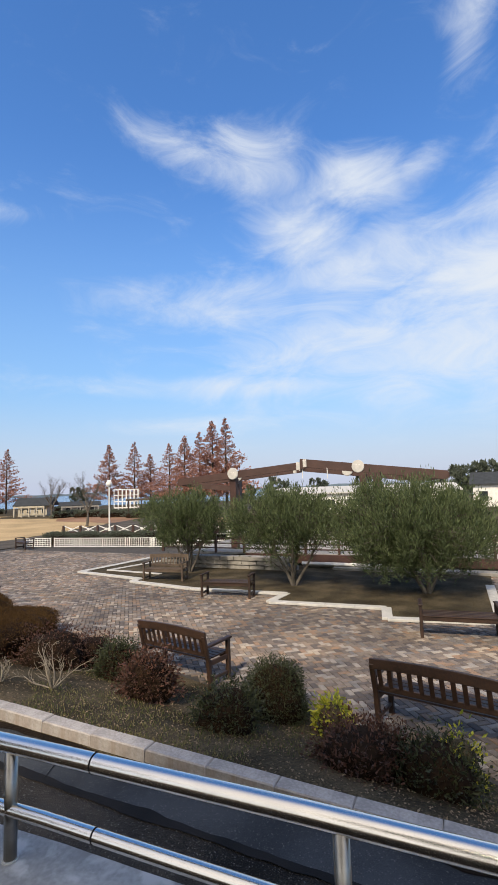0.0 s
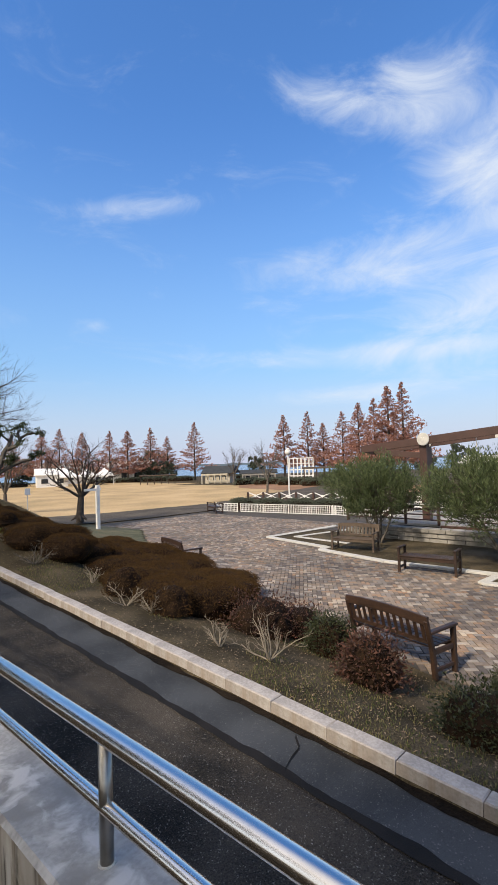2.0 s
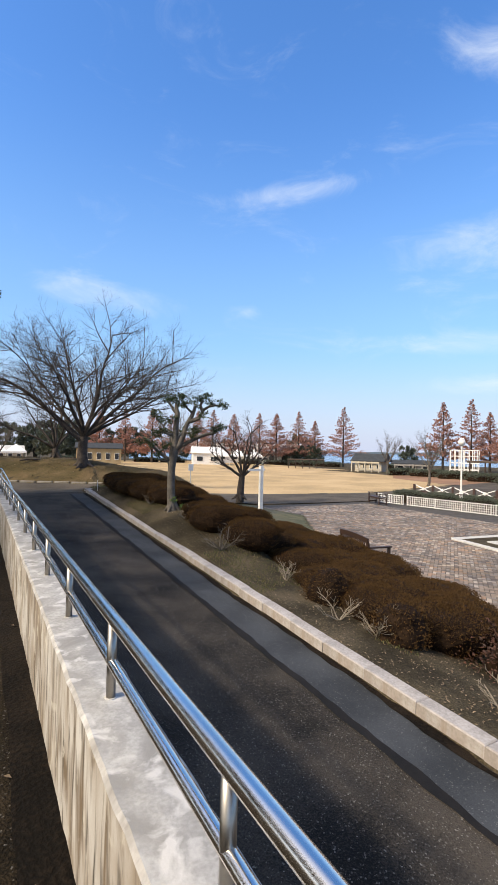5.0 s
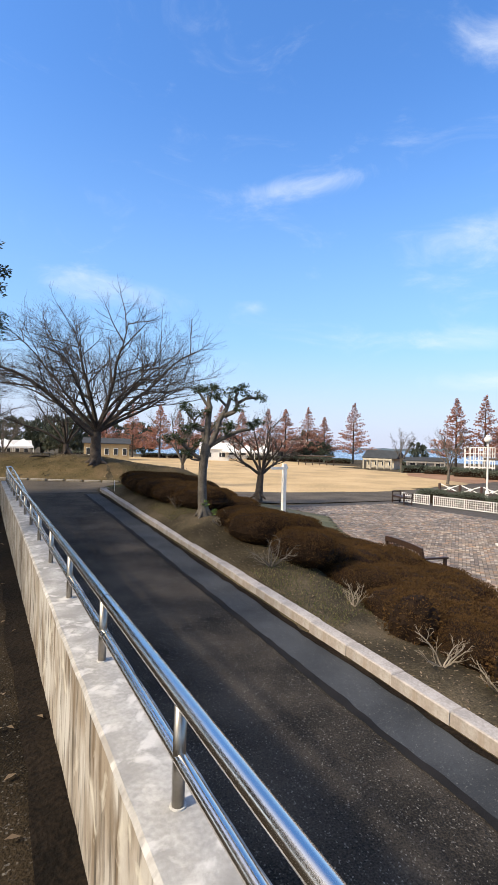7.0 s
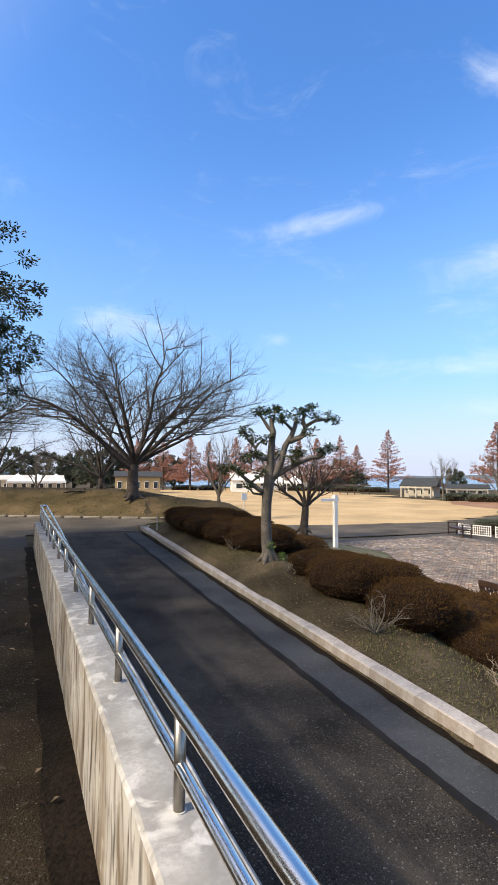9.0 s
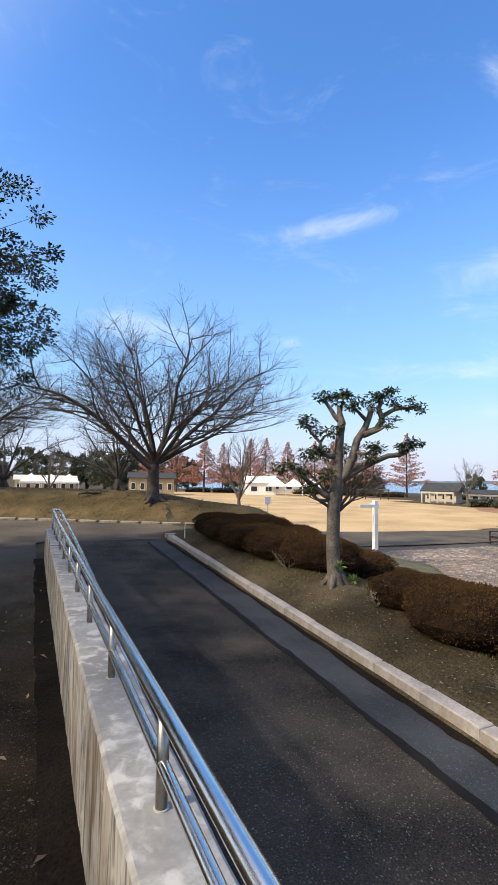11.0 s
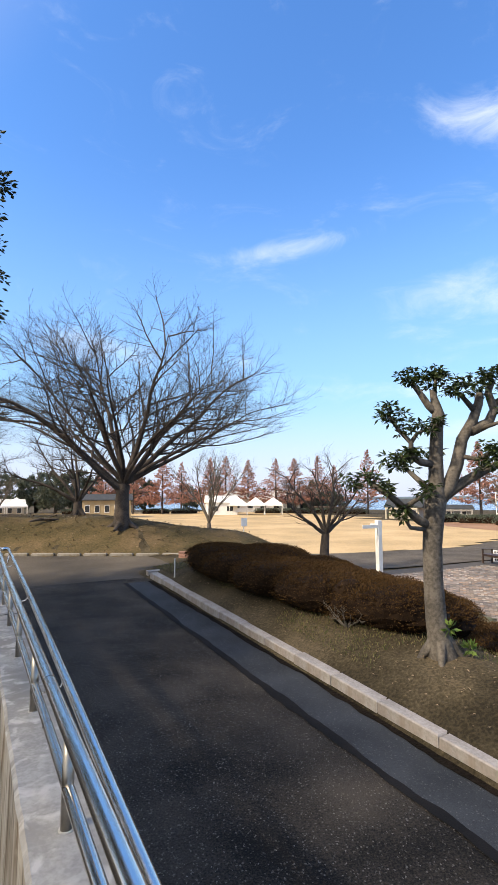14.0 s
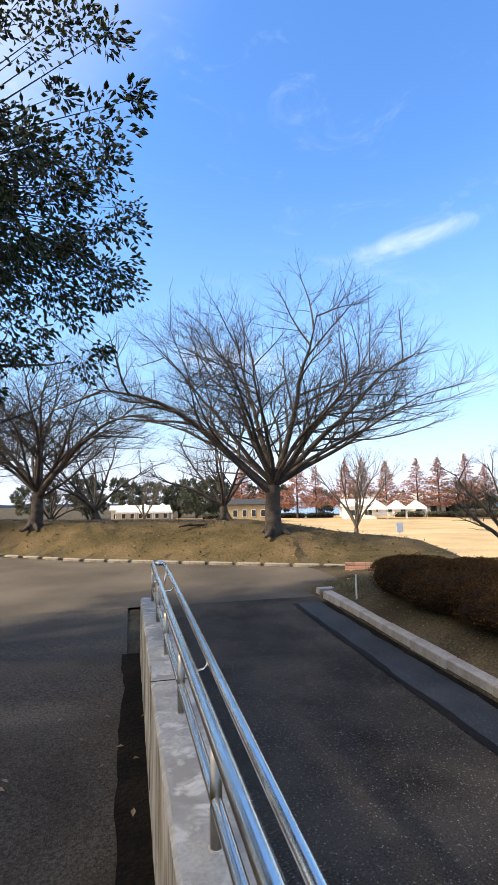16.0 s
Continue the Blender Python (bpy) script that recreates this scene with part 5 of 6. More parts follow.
# ---- benches ----
def bench(at, turn, back=True, mat=WOOD, label="dark brown wooden park bench with arms and slatted back", length=1.5, group="park benches"):
    ob = thing("park_bench", label, "bench", group, at, turn)
    h = length / 2
    for sx in (-1, 1):
        x = sx * (h - 0.035)
        part("back_leg", Shape().bar((x, 0.02, 0), (x, -0.02, 0.42), 0.065, 0.065, 0.008).bar((x, -0.02, 0.40), (x, -0.12 if back else -0.02, 0.80 if back else 0.62), 0.065, 0.055, 0.008), mat, ob)
        part("front_leg", Shape().bar((x, 0.46, 0), (x, 0.46, 0.62), 0.065, 0.065, 0.008), mat, ob)
        part("arm", Shape().bar((x, -0.07, 0.63), (x, 0.52, 0.64), 0.085, 0.04, 0.01), mat, ob)
        part("side_rail", Shape().bar((x, 0.0, 0.36), (x, 0.46, 0.36), 0.04, 0.07, 0.006), mat, ob)
        part("stretcher", Shape().bar((x, 0.0, 0.12), (x, 0.46, 0.12), 0.035, 0.05, 0.006), mat, ob)
    part("front_rail", Shape().bar((-h + 0.06, 0.455, 0.37), (h - 0.06, 0.455, 0.37), 0.035, 0.08, 0.006), mat, ob)
    for k in range(5):
        y = 0.03 + 0.105 * k
        part("seat_slat", Shape().bar((-h + 0.05, y, 0.425), (h - 0.05, y, 0.425), 0.085, 0.024, 0.005), mat, ob)
    if back:
        rail = Shape()
        n = 10
        for k in range(n + 1):
            x = -h + 0.01 + (length - 0.02) * k / n
            z = 0.795 + 0.03 * (1 - (x / h) ** 2)
            rail.v += [(x, -0.115 + dy, z + dz) for dy, dz in ((-0.022, -0.056), (-0.016, -0.062), (0.016, -0.062), (0.022, -0.056), (0.022, 0.056), (0.016, 0.062), (-0.016, 0.062), (-0.022, 0.056))]
        for k in range(n):
            rail.f += [(8 * k + j, 8 * k + (j + 1) % 8, 8 * k + 8 + (j + 1) % 8, 8 * k + 8 + j) for j in range(8)]
        rail.f += [tuple(reversed(range(8))), tuple(8 * n + j for j in range(8))]
        part("top_rail", rail, mat, ob)
        part("low_rail", Shape().bar((-h + 0.05, -0.04, 0.50), (h - 0.05, -0.04, 0.50), 0.035, 0.07, 0.006), mat, ob)
        for k in range(12):
            x = -h + 0.12 + (length - 0.24) * k / 11
            part("back_slat", Shape().bar((x, -0.045, 0.50), (x, -0.11, 0.76), 0.055, 0.018, 0.004), mat, ob)
    return ob


bench((6.69, 5.37, plaza_z(6.7)), -102)
bench((6.05, 1.35, plaza_z(6.1)), -102, label="dark brown wooden park bench with worn slatted back", length=1.6)
bench((8.80, 13.26, plaza_z(8.8) + 0.01), -104, label="dark wooden park bench half hidden by the hedge")
bench((14.55, 10.75, plaza_z(14.5)), 100, mat=PALEWOOD, label="lighter brown wooden park bench with slatted back by the olive tree")
LOWB = "dark backless wooden bench with arm frames on the paving"
bench((12.85, 7.45, plaza_z(12.9)), 98, False, label=LOWB, group="backless benches")
bench((10.75, 1.25, plaza_z(10.7)), 96, False, label=LOWB, group="backless benches")
bench((21.2, 25.1, plaza_z(21)), 70, False, label="dark backless bench in front of the white lattice fence", group="backless benches")

# ---- edging and stone of the olive bed ----
EDGE = ((14.97, 15.2), (14.25, 11.75), (13.75, 11.7), (13.2, 9.0), (13.3, 5.87), (12.2, 5.95), (12.38, 2.93), (11.36, 2.75), (11.72, 0.42), (16.0, 0.5))
edging = setting("edging_trim", Shape().box((20, 3, plaza_z(20) - 0.06), (0.2, 0.2, 0.1)), GRANITE, "pale granite edging stepping along the olive bed", "edging")


def edge_run(a, b, w=0.24, h=0.06):
    n = max(1, round((Vector(b) - Vector(a)).length / 0.8))
    for k in range(n):
        p = Vector(a).lerp(Vector(b), k / n)
        q = Vector(a).lerp(Vector(b), (k + 1) / n)
        g = (q - p).normalized() * 0.004
        part("edge_stone", Shape().bar((p.x + g.x, p.y + g.y, plaza_z(p.x) + h / 2 - 0.01), (q.x - g.x, q.y - g.y, plaza_z(q.x) + h / 2 - 0.01), w, h, 0.008), GRANITE, edging)


for a, b in zip(EDGE, EDGE[1:]):
    edge_run(a, b)
edge_run((14.97, 15.2), (19.2, 14.8), 0.3)
edge_run((15.6, 14.3), (15.3, 11.6), 0.22)
edge_run((15.6, 14.3), (18.6, 13.6), 0.22)
s = Shape()
for a, b in zip(EDGE, EDGE[1:]):
    o = len(s.v)
    s.v += [(a[0], a[1], plaza_z(a[0]) + 0.03), (b[0], b[1], plaza_z(b[0]) + 0.03), (18.0, b[1], plaza_z(18) + 0.03), (18.0, a[1], plaza_z(18) + 0.03)]
    s.f.append((o, o + 1, o + 2, o + 3))
setting("olive_bed_ground", s, SOIL, "bare brown soil of the olive bed", "soil")
low = thing("stone_wall", "low wall of grey stone blocks at the edge of the deck", "wall")
for j in range(3):
    for k in range(9):
        y0 = 7.2 + 0.62 * k + (0.3 if j % 2 else 0)
        part("stone", Shape().box((17.3 - 0.05 * j, y0, plaza_z(17) + 0.1 + 0.17 * j), (0.42, 0.60, 0.16), None, 0.015), STONE, low)
for k in range(6):
    part("stone", Shape().box((17.9, -0.4 + 1.1 * k, plaza_z(17) + 0.06), (0.5, 1.07, 0.12), None, 0.015), STONE, low)

# ---- pavilion with brown steel frame ----
PZ = plaza_z(20)
pav = thing("pavilion", "open pavilion frame of dark brown steel beams with pale joint plates", "pavilion")
LEFT, APEX_L, APEX_R, RIGHT = (19.2, 13.2, 1.82), (20.0, 7.25, 2.36), (20.0, 7.5, 2.47), (20.4, 1.57, 1.70)
for dx, dz in ((0.0, 0.0), (2.6, -0.06)):
    o = Vector((dx, 0.4 * dx, dz))
    part("rafter", Shape().bar(Vector(LEFT) + o, Vector(APEX_L) + o, 0.14, 0.32, 0.01), BROWNSTEEL, pav)
    part("rafter", Shape().bar(Vector(APEX_R) + o, Vector(RIGHT) + o, 0.14, 0.36, 0.01), BROWNSTEEL, pav)
    for f, a, b in ((0.45, LEFT, APEX_L), (0.95, LEFT, APEX_L), (0.04, APEX_R, RIGHT), (0.42, APEX_R, RIGHT)):
        p = Vector(a).lerp(Vector(b), f) + o
        w = 0.5 if 0.3 < f < 0.6 else 0.16
        if w > 0.3:
            part("joint_plate", Shape().tube([(p.x - 0.075, p.y, p.z + 0.06), (p.x - 0.11, p.y, p.z + 0.06)], [0.27, 0.25], 18), GRANITE, pav, "pale round joint plate")
        else:
            part("joint_plate", Shape().box((p.x - 0.085, p.y, p.z), (0.03, w, 0.34), None, 0.01), GRANITE, pav)
        for by in (-0.06, 0.06):
            part("bolt", Shape().tube([(p.x - 0.10, p.y + by, p.z + 0.12), (p.x - 0.12, p.y + by, p.z + 0.12)], 0.022, 6), WHITEP, pav)
    for y, zt in ((10.6, 1.95), (4.2, 1.92)):
        part("column", Shape().box((19.75 + dx, y + 0.4 * dx, (PZ + zt) / 2), (0.30, 0.30, zt - PZ), None, 0.01), BROWNSTEEL, pav)
for a, b in ((LEFT, (21.8, 14.2, 1.76)), (APEX_L, (22.6, 8.3, 2.30)), (RIGHT, (23.0, 2.6, 1.64)), ((19.75, 10.6, 1.85), (22.35, 11.64, 1.8)), ((19.7, 10.6, 1.45), (19.3, 12.3, 1.65))):
    part("purlin", Shape().bar(a, b, 0.12, 0.24, 0.008), BROWNSTEEL, pav)
for y, z in ((7.4, 2.25), (8.6, 2.15), (6.3, 2.2)):
    part("hanger", Shape().tube([(20.0, y, z), (20.0, y, z - 0.45)], 0.018, 6), WHITEP, pav)
deck = thing("deck", "raised brown deck with railing and steel edge beam", "deck")
part("floor", Shape().box((21.2, 6.0, PZ + 0.42), (5.2, 13.4, 0.10), None, 0.01), STONE, deck, "grey deck floor")
part("edge_beam", Shape().box((18.55, 4.8, PZ + 0.28), (0.14, 9.5, 0.34), None, 0.01), BROWNSTEEL, deck)
for k in range(11):
    y = 0.2 + 1.35 * k
    part("rail_post", Shape().box((18.6, y, PZ + 0.85), (0.09, 0.09, 0.85), None, 0.008), BROWNSTEEL, deck)
for z in (0.62, 0.82, 1.02, 1.22):
    part("rail", Shape().box((18.66, 6.9, PZ + z), (0.05, 13.6, 0.05), None, 0.006), BROWNSTEEL if z < 1.2 else GRANITE, deck)
for z in (0.6, 0.85, 1.1):
    part("far_rail", Shape().box((23.6, 6.5, PZ + z), (0.06, 13, 0.07)), WHITEP, deck, "white far railing")
part("brace", Shape().bar((19.4, 12.6, PZ + 0.45), (19.9, 11.2, PZ + 1.5), 0.10, 0.16, 0.01), BROWNSTEEL, deck)
pool = thing("white_tarp", "white sheet lying under the deck edge", "sheet")
part("sheet", Shape().box((18.1, 5.4, PZ + 0.10), (0.5, 3.0, 0.12), Euler((0, 0.5, 0)).to_matrix(), 0.02), WHITEP, pool)

# ---- lattice fence, rose frames, lamp, sign ----
panel = thing("lattice_panel", "low white lattice fence panel at the plaza edge", "fence", "lattice fence")
part("frame", Shape().box((0, 0, 0.05), (1.78, 0.03, 0.04)).box((0, 0, 0.53), (1.78, 0.03, 0.04)).box((-0.88, 0, 0.29), (0.04, 0.04, 0.56)).box((0.88, 0, 0.29), (0.04, 0.04, 0.56)), WHITEP, panel)
g = Shape()
for k in range(1, 15):
    g.box((-0.88 + 0.1173 * k, 0, 0.29), (0.022, 0.016, 0.46))
for k in range(1, 4):
    g.box((0, 0.004, 0.05 + 0.12 * k), (1.72, 0.012, 0.022))
part("grid", g, WHITEP, panel)
LAT = [(21.7, 26.0), (22.3, 22.0), (23.0, 17.5), (23.2, 12.5), (22.9, 6.5), (22.8, -2)]
first = True
for a, b in zip(LAT, LAT[1:]):
    a, b = Vector(a), Vector(b)
    n = max(1, round((b - a).length / 1.8))
    for k in range(n):
        c = a.lerp(b, (k + 0.5) / n)
        m = pose(c.x, c.y, plaza_z(c.x), 0, 0, math.degrees(math.atan2((b - a).y, (b - a).x)))
        if first:
            panel.matrix_basis, first = m, False
        else:
            copy_thing(panel, m)
frame_r = thing("rose_frame", "dark post frame with crossed white braces above a clipped hedge", "frame", "rose frames", (24.2, 24.6, plaza_z(24)), -79)
part("post", Shape().box((-0.62, 0, 0.56), (0.12, 0.12, 1.12), None, 0.01), BROWNSTEEL, frame_r)
part("top_bar", Shape().box((0.06, 0, 0.70), (1.24, 0.05, 0.06)), BROWNSTEEL, frame_r)
for z0, z1, dy in ((0.66, 1.08, -0.03), (1.08, 0.66, 0.03)):
    part("brace", Shape().bar((-0.55, dy, z0), (0.55, dy, z1), 0.045, 0.045), WHITEP, frame_r, "white crossed brace")
part("boss", Shape().box((0, -0.06, 0.87), (0.14, 0.05, 0.14), Euler((0, radians(45), 0)).to_matrix()), WHITEP, frame_r)
for k in range(1, 11):
    copy_thing(frame_r, pose(24.2 + 0.237 * k, 24.6 - 1.217 * k, plaza_z(24), 0, 0, -79))
low_hedge = bush("low_hedge", "low dark clipped hedge behind the lattice fence", 66, (0.6, 1.2), 0.65, 1800, 0.09, FARLEAF, at=(23.6, 25.2, plaza_z(24)), flat=1, group="low dark hedges", category="hedge")
for k in range(1, 7):
    copy_thing(low_hedge, pose(23.6 + 0.4 * k, 25.2 - 2.1 * k, plaza_z(24)))
lamp = thing("park_lamp", "white park lamp post with a round globe", "lamp", at=(29.0, 25.6, -1.69))
part("pole", Shape().tube([(0, 0, 0), (0, 0, 0.5), (0, 0, 0.55), (0, 0, 3.65)], [0.12, 0.11, 0.06, 0.05], 10), WHITEP, lamp)
part("cap", Shape().tube([(0, 0, 4.07), (0, 0, 4.16)], [0.18, 0.07], 10), WHITEP, lamp)
gl = Shape()
gl.tube([(0, 0, 3.62 + 0.24 * (1 - math.cos(math.pi * k / 8))) for k in range(9)], [max(0.02, 0.24 * math.sin(math.pi * k / 8)) for k in range(9)], 14)
part("globe", gl, WHITEP, lamp, "frosted white globe", smooth=True)
sign = thing("sign_post", "plain white square signpost with small pale direction boards", "sign", at=(11.5, 22.7, on_land(11.5, 22.7)[2]))
part("post", Shape().box((0, 0, 0.90), (0.15, 0.15, 2.3), None, 0.012), WHITEP, sign)
part("board", Shape().box((-0.38, -0.05, 1.86), (0.62, 0.03, 0.11), None, 0.006), WHITEP, sign)
part("board", Shape().box((0.20, 0.3, 1.88), (0.03, 0.5, 0.10), None, 0.006), WHITEP, sign)
notice = thing("notice_post", "thin grey post with a small pale notice on the lawn edge", "sign", at=(12.3, 33.0, on_land(12.3, 33.0)[2]))
part("pole", Shape().tube([(0, 0, -0.2), (0, 0, 1.9)], 0.03, 8), GRANITE, notice)
part("plate", Shape().box((0, -0.04, 1.75), (0.34, 0.02, 0.42), None, 0.004), WHITEP, notice)
peg = thing("marker_peg", "thin pale marker peg behind the kerb", "peg", at=on_land(3.68, 19.7))
part("stake", Shape().tube([(0, 0, -0.1), (0, 0, 0.30)], 0.012, 6), WHITEP, peg)
BRICKRED = material("brick_step", (0.26, 0.13, 0.09), (0.34, 0.20, 0.15), 0.9, 6, 60, 0.3, vary="object", amount=0.2)
st = thing("brick_steps", "short flight of reddish brick steps at the end of the hedge", "steps", at=(5.15, 22.1, -0.24), turn=-28)
for k in range(3):
    for j in range(5):
        part("brick", Shape().box((-0.42 + 0.212 * j, 0.62 - 0.0 * k, 0.05 + 0.068 * k), (0.205, 0.10, 0.062), None, 0.006), BRICKRED, st)
        part("brick", Shape().box((0.75 + 0.212 * j, -0.1, -0.05 + 0.068 * k), (0.205, 0.10, 0.062), None, 0.006), BRICKRED, st)
part("slab", Shape().box((0.05, 0.0, -0.01), (0.95, 1.15, 0.10), Euler((0, 0.05, 0)).to_matrix(), 0.01), BRICKRED, st, "pinkish brick landing")

# ---- beyond the lawn ----
ROOF = material("slate_roof", (0.022, 0.026, 0.028), (0.04, 0.043, 0.046), 0.9, 2, 20, 0.3)
CREAM = material("cream_render", (0.38, 0.33, 0.25), (0.45, 0.40, 0.31), 0.9, 1, 20, 0.1)
YELLOW = material("yellow_render", (0.30, 0.22, 0.12), (0.38, 0.29, 0.16), 0.9, 1, 20, 0.1)
DARKGLASS = material("dark_window", (0.02, 0.024, 0.03), (0.03, 0.035, 0.04), 0.15, 1, 10, 0.0)
CANVAS = material("white_canvas", (0.78, 0.78, 0.76), (0.68, 0.68, 0.67), 0.85, 1, 20, 0.05)


def house(name, label, at, turn, size, roof_h, wall_m, roof_m, over=0.5, windows=4, porch=False):
    ob = thing(name, label, "building", "", at, turn)
    w, d, h = size
    part("wall", Shape().box((0, 0, h / 2 - 0.3), (w, d, h + 0.6)), wall_m, ob)
    r = Shape()
    W, D = w / 2 + over, d / 2 + over
    r.v += [(-W, -D, h), (W, -D, h), (W, D, h), (-W, D, h), (-W, 0, h + roof_h), (W, 0, h + roof_h), (-W, -D, h - 0.15), (W, -D, h - 0.15), (W, D, h - 0.15), (-W, D, h - 0.15)]
    r.f += [(0, 1, 5, 4), (2, 3, 4, 5), (0, 4, 3), (1, 2, 5), (6, 7, 1, 0), (8, 9, 3, 2), (7, 8, 2, 1), (9, 6, 0, 3), (9, 8, 7, 6)]
    part("roof", r, roof_m, ob)
    for k in range(windows):
        x = -w / 2 + w * (k + 0.5) / windows
        win = part("window", Shape().box((x, -d / 2 - 0.02, h * 0.5), (w / windows * 0.5, 0.06, h * 0.42)), WHITEP, ob)
        part("pane", Shape().box((x, -d / 2 - 0.06, h * 0.5), (w / windows * 0.42, 0.02, h * 0.36)), DARKGLASS, win)
    if porch:
        part("porch_beam", Shape().box((0, -d / 2 - 1.6, h - 0.25), (w, 0.2, 0.25)), wall_m, ob)
        for k in range(5):
            part("porch_post", Shape().box((-w / 2 + w * k / 4, -d / 2 - 1.6, h / 2 - 0.3), (0.18, 0.18, h + 0.4)), wall_m, ob)
    return ob


GZ = -1.75
house("park_house", "cream park house with a dark hipped roof by the lake", (*bearing(0.3, 2.7, 42.8, 84), GZ), -60, (4.4, 3.9, 1.8), 1.2, CREAM, ROOF, 0.6, 4, True)
house("yellow_building", "long yellow building with dark arched openings behind the lawn", (*bearing(0.3, 2.7, 11.8, 92), GZ), -12, (7.5, 5, 2.9), 0.9, YELLOW, ROOF, 0.3, 5)
house("white_house", "white rendered house among bare trees", (*bearing(0.3, 2.7, 23.8, 100), GZ), -20, (5.5, 5, 2.4), 1.2, WHITEP, WHITEP, 0.3, 2)
house("grey_house", "grey house seen past the olive trees", (*bearing(0, 1, 93.6, 70), GZ), -95, (7, 6, 2.9), 1.5, WHITEP, ROOF, 0.4, 3)
house("long_hall", "long low hall with a pale roof beyond the lawn", (*bearing(0.3, 2.7, 28.6, 118), GZ), -27, (26, 7, 3.0), 1.8, WHITEP, GRANITE, 0.4, 9)
house("boat_shed", "low grey shed with a wide roof beside the lake", (*bearing(0.3, 2.7, 47.2, 92), GZ), -45, (6, 3.5, 1.4), 0.6, STONE, ROOF, 0.6, 3, True)
house("pale_hall", "pale long building behind the pavilion", (*bearing(0, 1, 79, 60), GZ), -79, (20, 8, 2.5), 0.7, WHITEP, GRANITE, 0.4, 8)
tent = thing("marquee_tent", "white peaked marquee tent at the far edge of the lawn", "tent", "white tents", (*bearing(0.3, 2.7, 25.6, 98), GZ), -25)
tt = Shape()
tt.v += [(-1.7, -1.7, 2.0), (1.7, -1.7, 2.0), (1.7, 1.7, 2.0), (-1.7, 1.7, 2.0), (0, 0, 3.3), (-1.7, -1.7, 1.7), (1.7, -1.7, 1.7), (1.7, 1.7, 1.7), (-1.7, 1.7, 1.7)]
tt.f += [(0, 1, 4), (1, 2, 4), (2, 3, 4), (3, 0, 4), (5, 6, 1, 0), (6, 7, 2, 1), (7, 8, 3, 2), (8, 5, 0, 3)]
part("canopy", tt, CANVAS, tent)
for sx, sy in ((-1, -1), (1, -1), (1, 1), (-1, 1)):
    part("leg", Shape().tube([(1.65 * sx, 1.65 * sy, 0), (1.65 * sx, 1.65 * sy, 1.8)], 0.04, 6), WHITEP, tent)
for deg, dist in ((27.5, 98.5), (29.4, 99), (-0.2, 96), (1.6, 96), (3.4, 96)):
    copy_thing(tent, pose(*bearing(0.3, 2.7, deg, dist), GZ, 0, 0, -deg))
hall2 = house("low_hall", "low cream hall behind the white tents", (*bearing(0.3, 2.7, 1.2, 101), GZ), 0, (10, 4, 2.2), 0.8, CREAM, GRANITE, 0.3, 7)
gh = thing("glasshouse", "white-framed glasshouse by the red trees", "glasshouse", at=(*bearing(0.3, 2.7, 52.4, 80), GZ), turn=-50)
fr = Shape()
for k in range(7):
    x = -1.9 + 3.8 * k / 6
    fr.box((x, -1.6, 1.9), (0.10, 0.10, 3.8)).box((x, 1.6, 1.9), (0.10, 0.10, 3.8))
for z in (0.9, 1.9, 2.9, 3.8):
    fr.box((0, -1.6, z), (3.9, 0.1, 0.1)).box((0, 1.6, z), (3.9, 0.1, 0.1)).box((-1.9, 0, z), (0.1, 3.3, 0.1)).box((1.9, 0, z), (0.1, 3.3, 0.1))
part("frame", fr, WHITEP, gh)
perg = thing("pergola", "low brown pergola beneath the red trees", "pergola", at=(*bearing(0.3, 2.7, 56.5, 66), GZ), turn=-55)
part("roof", Shape().box((0, 0, 2.3), (9, 2.5, 0.25), None, 0.03), PALEWOOD, perg)
for k in range(6):
    part("post", Shape().box((-4.2 + 1.68 * k, -1.0, 1.1), (0.16, 0.16, 2.4)), WOOD, perg)
copy_thing(perg, pose(*bearing(0.3, 2.7, 35.4, 88), GZ, 0, 0, -35) @ Matrix.Scale(0.72, 4))
far_hedge = bush("far_hedge", "clipped evergreen hedge at the far edge of the lawn", 67, (3.0, 0.8), 0.9, 900, 0.25, FARLEAF, at=(*bearing(0.3, 2.7, 46, 72), GZ), flat=1, group="far hedges", category="hedge")
for deg, dist in ((49, 70), (52, 66), (55, 62), (58, 58), (38, 104), (35, 108), (32, 108), (29, 108), (44, 100), (20, 108), (17, 108), (9, 110)):
    copy_thing(far_hedge, pose(*bearing(0.3, 2.7, deg, dist), GZ, 0, 0, -deg))
RUST = material("rusty_turf", (0.20, 0.10, 0.05), (0.30, 0.17, 0.09), 0.95, 0.3, 12, 0.4)
s = Shape()
pts = [bearing(0.3, 2.7, d, r) for d, r in ((45, 62), (50, 54), (58, 48), (66, 46), (66, 80), (58, 84), (50, 88), (45, 88))]
s.v += [(x, y, GZ + 0.075) for x, y in pts]
s.f.append(tuple(reversed(range(8))))
setting("garden_ground", s, RUST, "rust-brown garden ground under the red trees", "ground")
WATER = material("lake_water", (0.10, 0.17, 0.26), (0.14, 0.22, 0.31), 0.25, 0.02, 0.5, 0.15)
s = Shape()
ring = [(d, 142) for d in range(15, 111, 5)]
s.v += [(*bearing(0, 0, d, r), GZ + 0.09) for d, r in ring] + [(*bearing(0, 0, d, 2900), GZ + 0.09) for d, r in ring]
n = len(ring)
s.f += [(k, k + n, k + n + 1, k + 1) for k in range(n - 1)]
setting("lake_water", s, WATER, "pale blue lake behind the trees", "water")
hills = Shape()
for k in range(141):
    d = -40 + 1.15 * k
    x, y = bearing(0, 0, d, 2400)
    h = 8 + 16 * max(0, noise.noise(Vector((d * 0.11, 0, 2)))) + 4 * noise.noise(Vector((d * 0.9, 0, 5)))
    hills.v += [(x, y, -3), (x, y, h)]
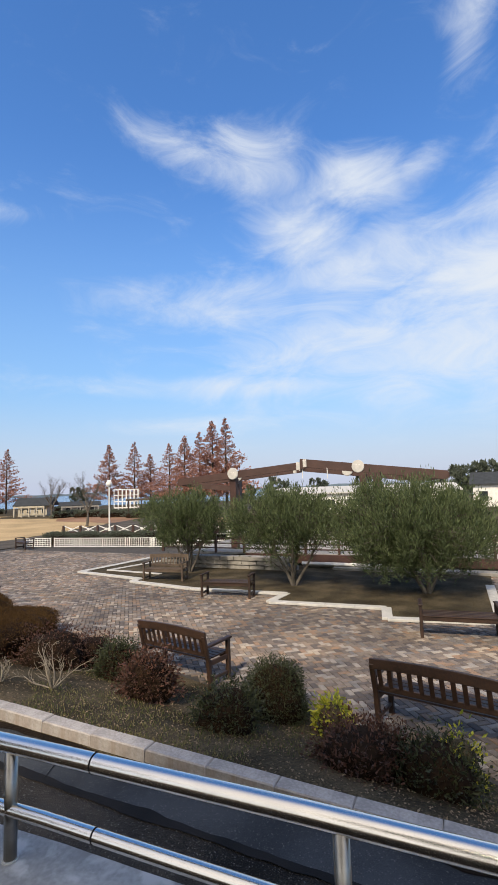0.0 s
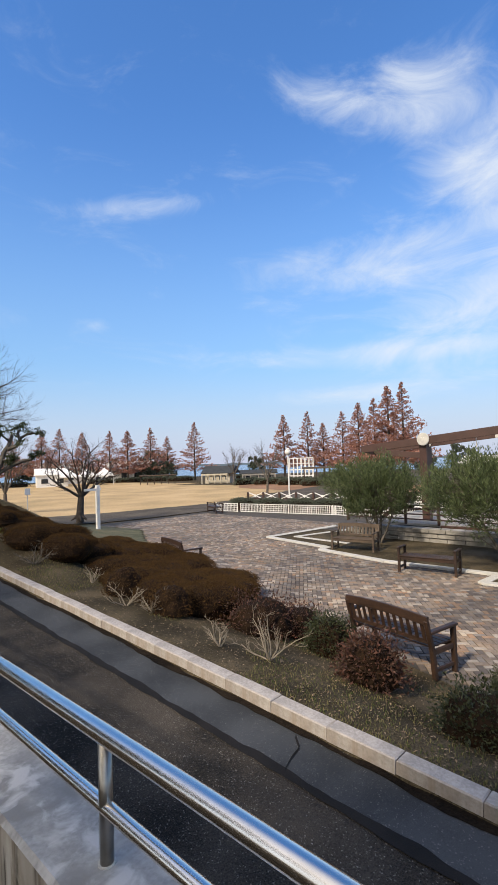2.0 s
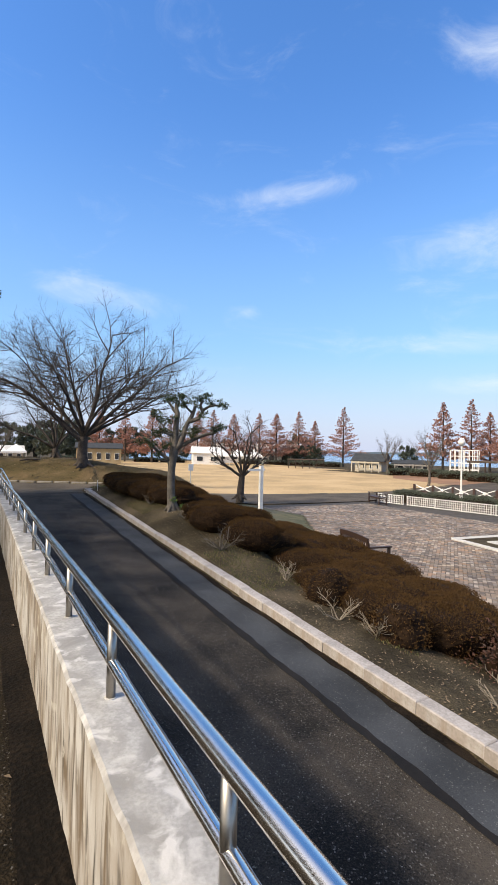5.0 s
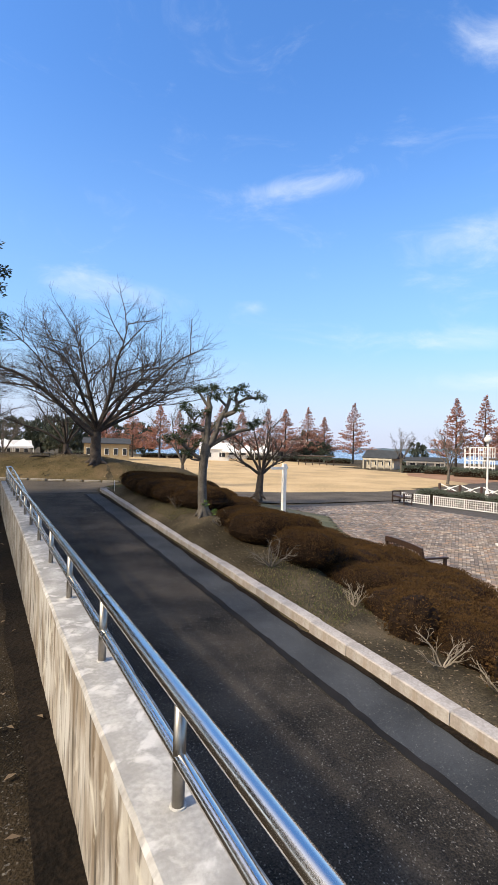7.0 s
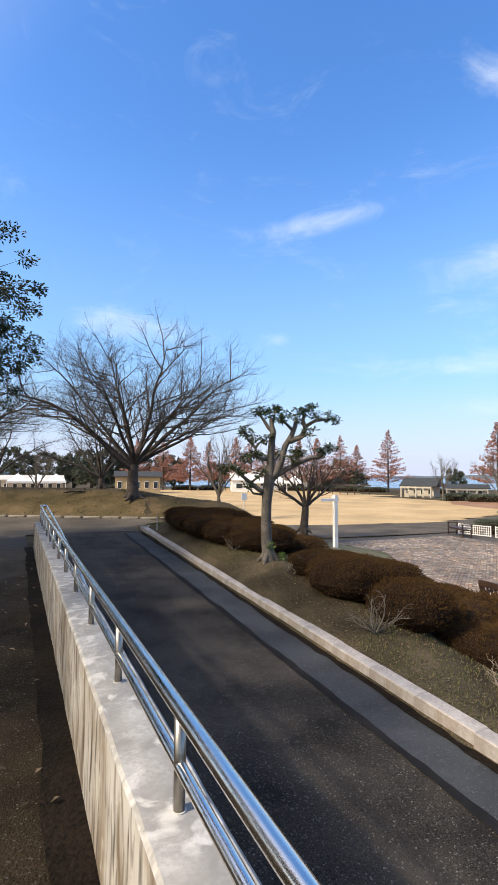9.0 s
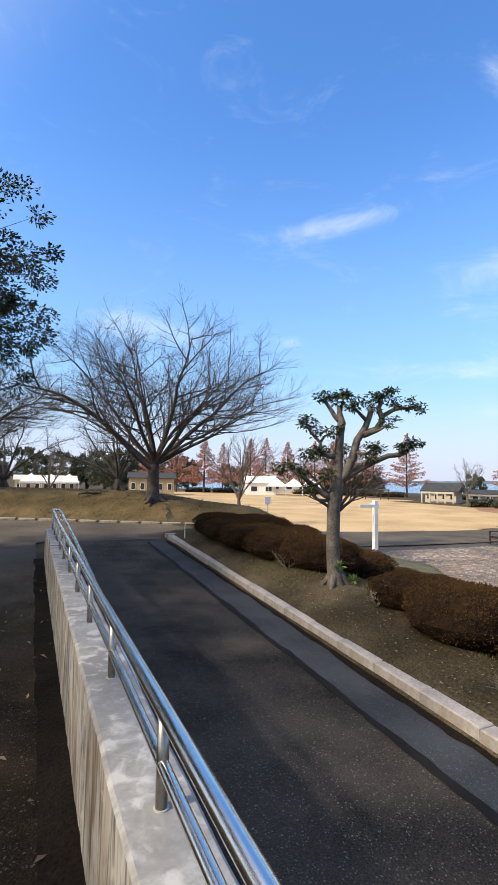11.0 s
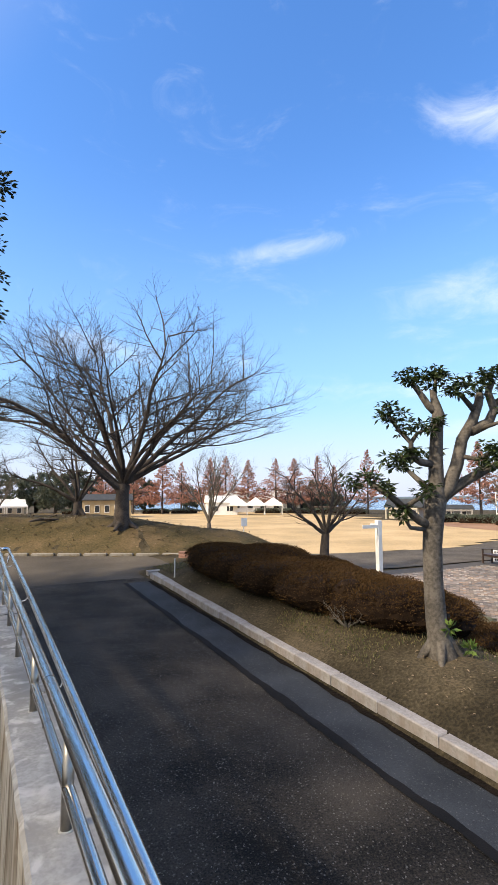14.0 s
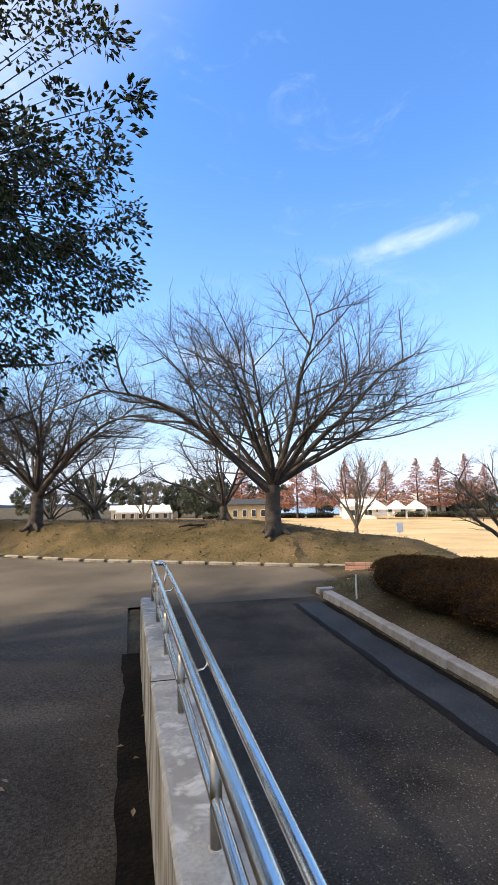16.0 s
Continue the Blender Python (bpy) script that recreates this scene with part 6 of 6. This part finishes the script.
hills.f += [(2 * k, 2 * k + 2, 2 * k + 3, 2 * k + 1) for k in range(140)]
HILL = material("distant_shore", (0.10, 0.14, 0.18), (0.13, 0.17, 0.20), 0.95, 0.01, 0.05, 0.0)
setting("backdrop_shore", hills, HILL, "low blue-grey far shore across the lake", "backdrop")

# ---- pavers ----
BW, BL = 0.098, 0.198
brick_me = Shape().box((0, 0, 0), (BW - 0.011, BL - 0.011, 0.05), None, 0.005).mesh("brick", BRICKO)
field = Shape()
rng = random.Random(9)
near = 0
step = 0.1
ca, sa = math.cos(radians(38)), math.sin(radians(38))
for i in range(-260, 261):
    for j in range(-260, 261):
        k = (i - j) % 4
        if k == 0:
            u, v, turn = i * step, j * step + step / 2, 0
        elif k == 1:
            u, v, turn = i * step + step / 2, j * step, 90
        else:
            continue
        x, y = 11.5 + u * ca - v * sa, 9.0 + u * sa + v * ca
        if not (-3.5 < y < 25.5 and bed_edge(y) + 0.08 < x < 20.5):
            continue
        lim = 30.0
        for (ax, ay), (bx, by) in zip(EDGE, EDGE[1:]):
            if min(ay, by) <= y <= max(ay, by) and abs(ay - by) > 0.3:
                lim = min(lim, ax + (bx - ax) * (y - ay) / (by - ay) - 0.14)
        if x > lim:
            continue
        z = plaza_z(x) - 0.026 + rng.uniform(-0.002, 0.003)
        if near < 300 and 7.2 < x < 8.9 and 2.2 < y < 6.2:
            ob = new("brick", brick_me)
            ob.parent = plaza
            ob.matrix_basis = pose(x, y, z, rng.uniform(-0.5, 0.5), rng.uniform(-0.5, 0.5), 38 + turn)
            near += 1
        else:
            a = radians(38 + turn)
            c, q = math.cos(a), math.sin(a)
            hx, hy, o = (BW - 0.011) / 2, (BL - 0.011) / 2, len(field.v)
            for zz, e in ((z - 0.01, 0), (z + 0.02, 0), (z + 0.025, 0.005)):
                for px, pyy in ((-hx + e, -hy + e), (hx - e, -hy + e), (hx - e, hy - e), (-hx + e, hy - e)):
                    field.v.append((x + px * c - pyy * q, y + px * q + pyy * c, zz))
            field.f.append((o + 8, o + 9, o + 10, o + 11))
            for r in (0, 4):
                field.f += [(o + r + w, o + r + (w + 1) % 4, o + r + 4 + (w + 1) % 4, o + r + 4 + w) for w in range(4)]
fb = part("paver_field", field, BRICKI, plaza, kind="stuff")
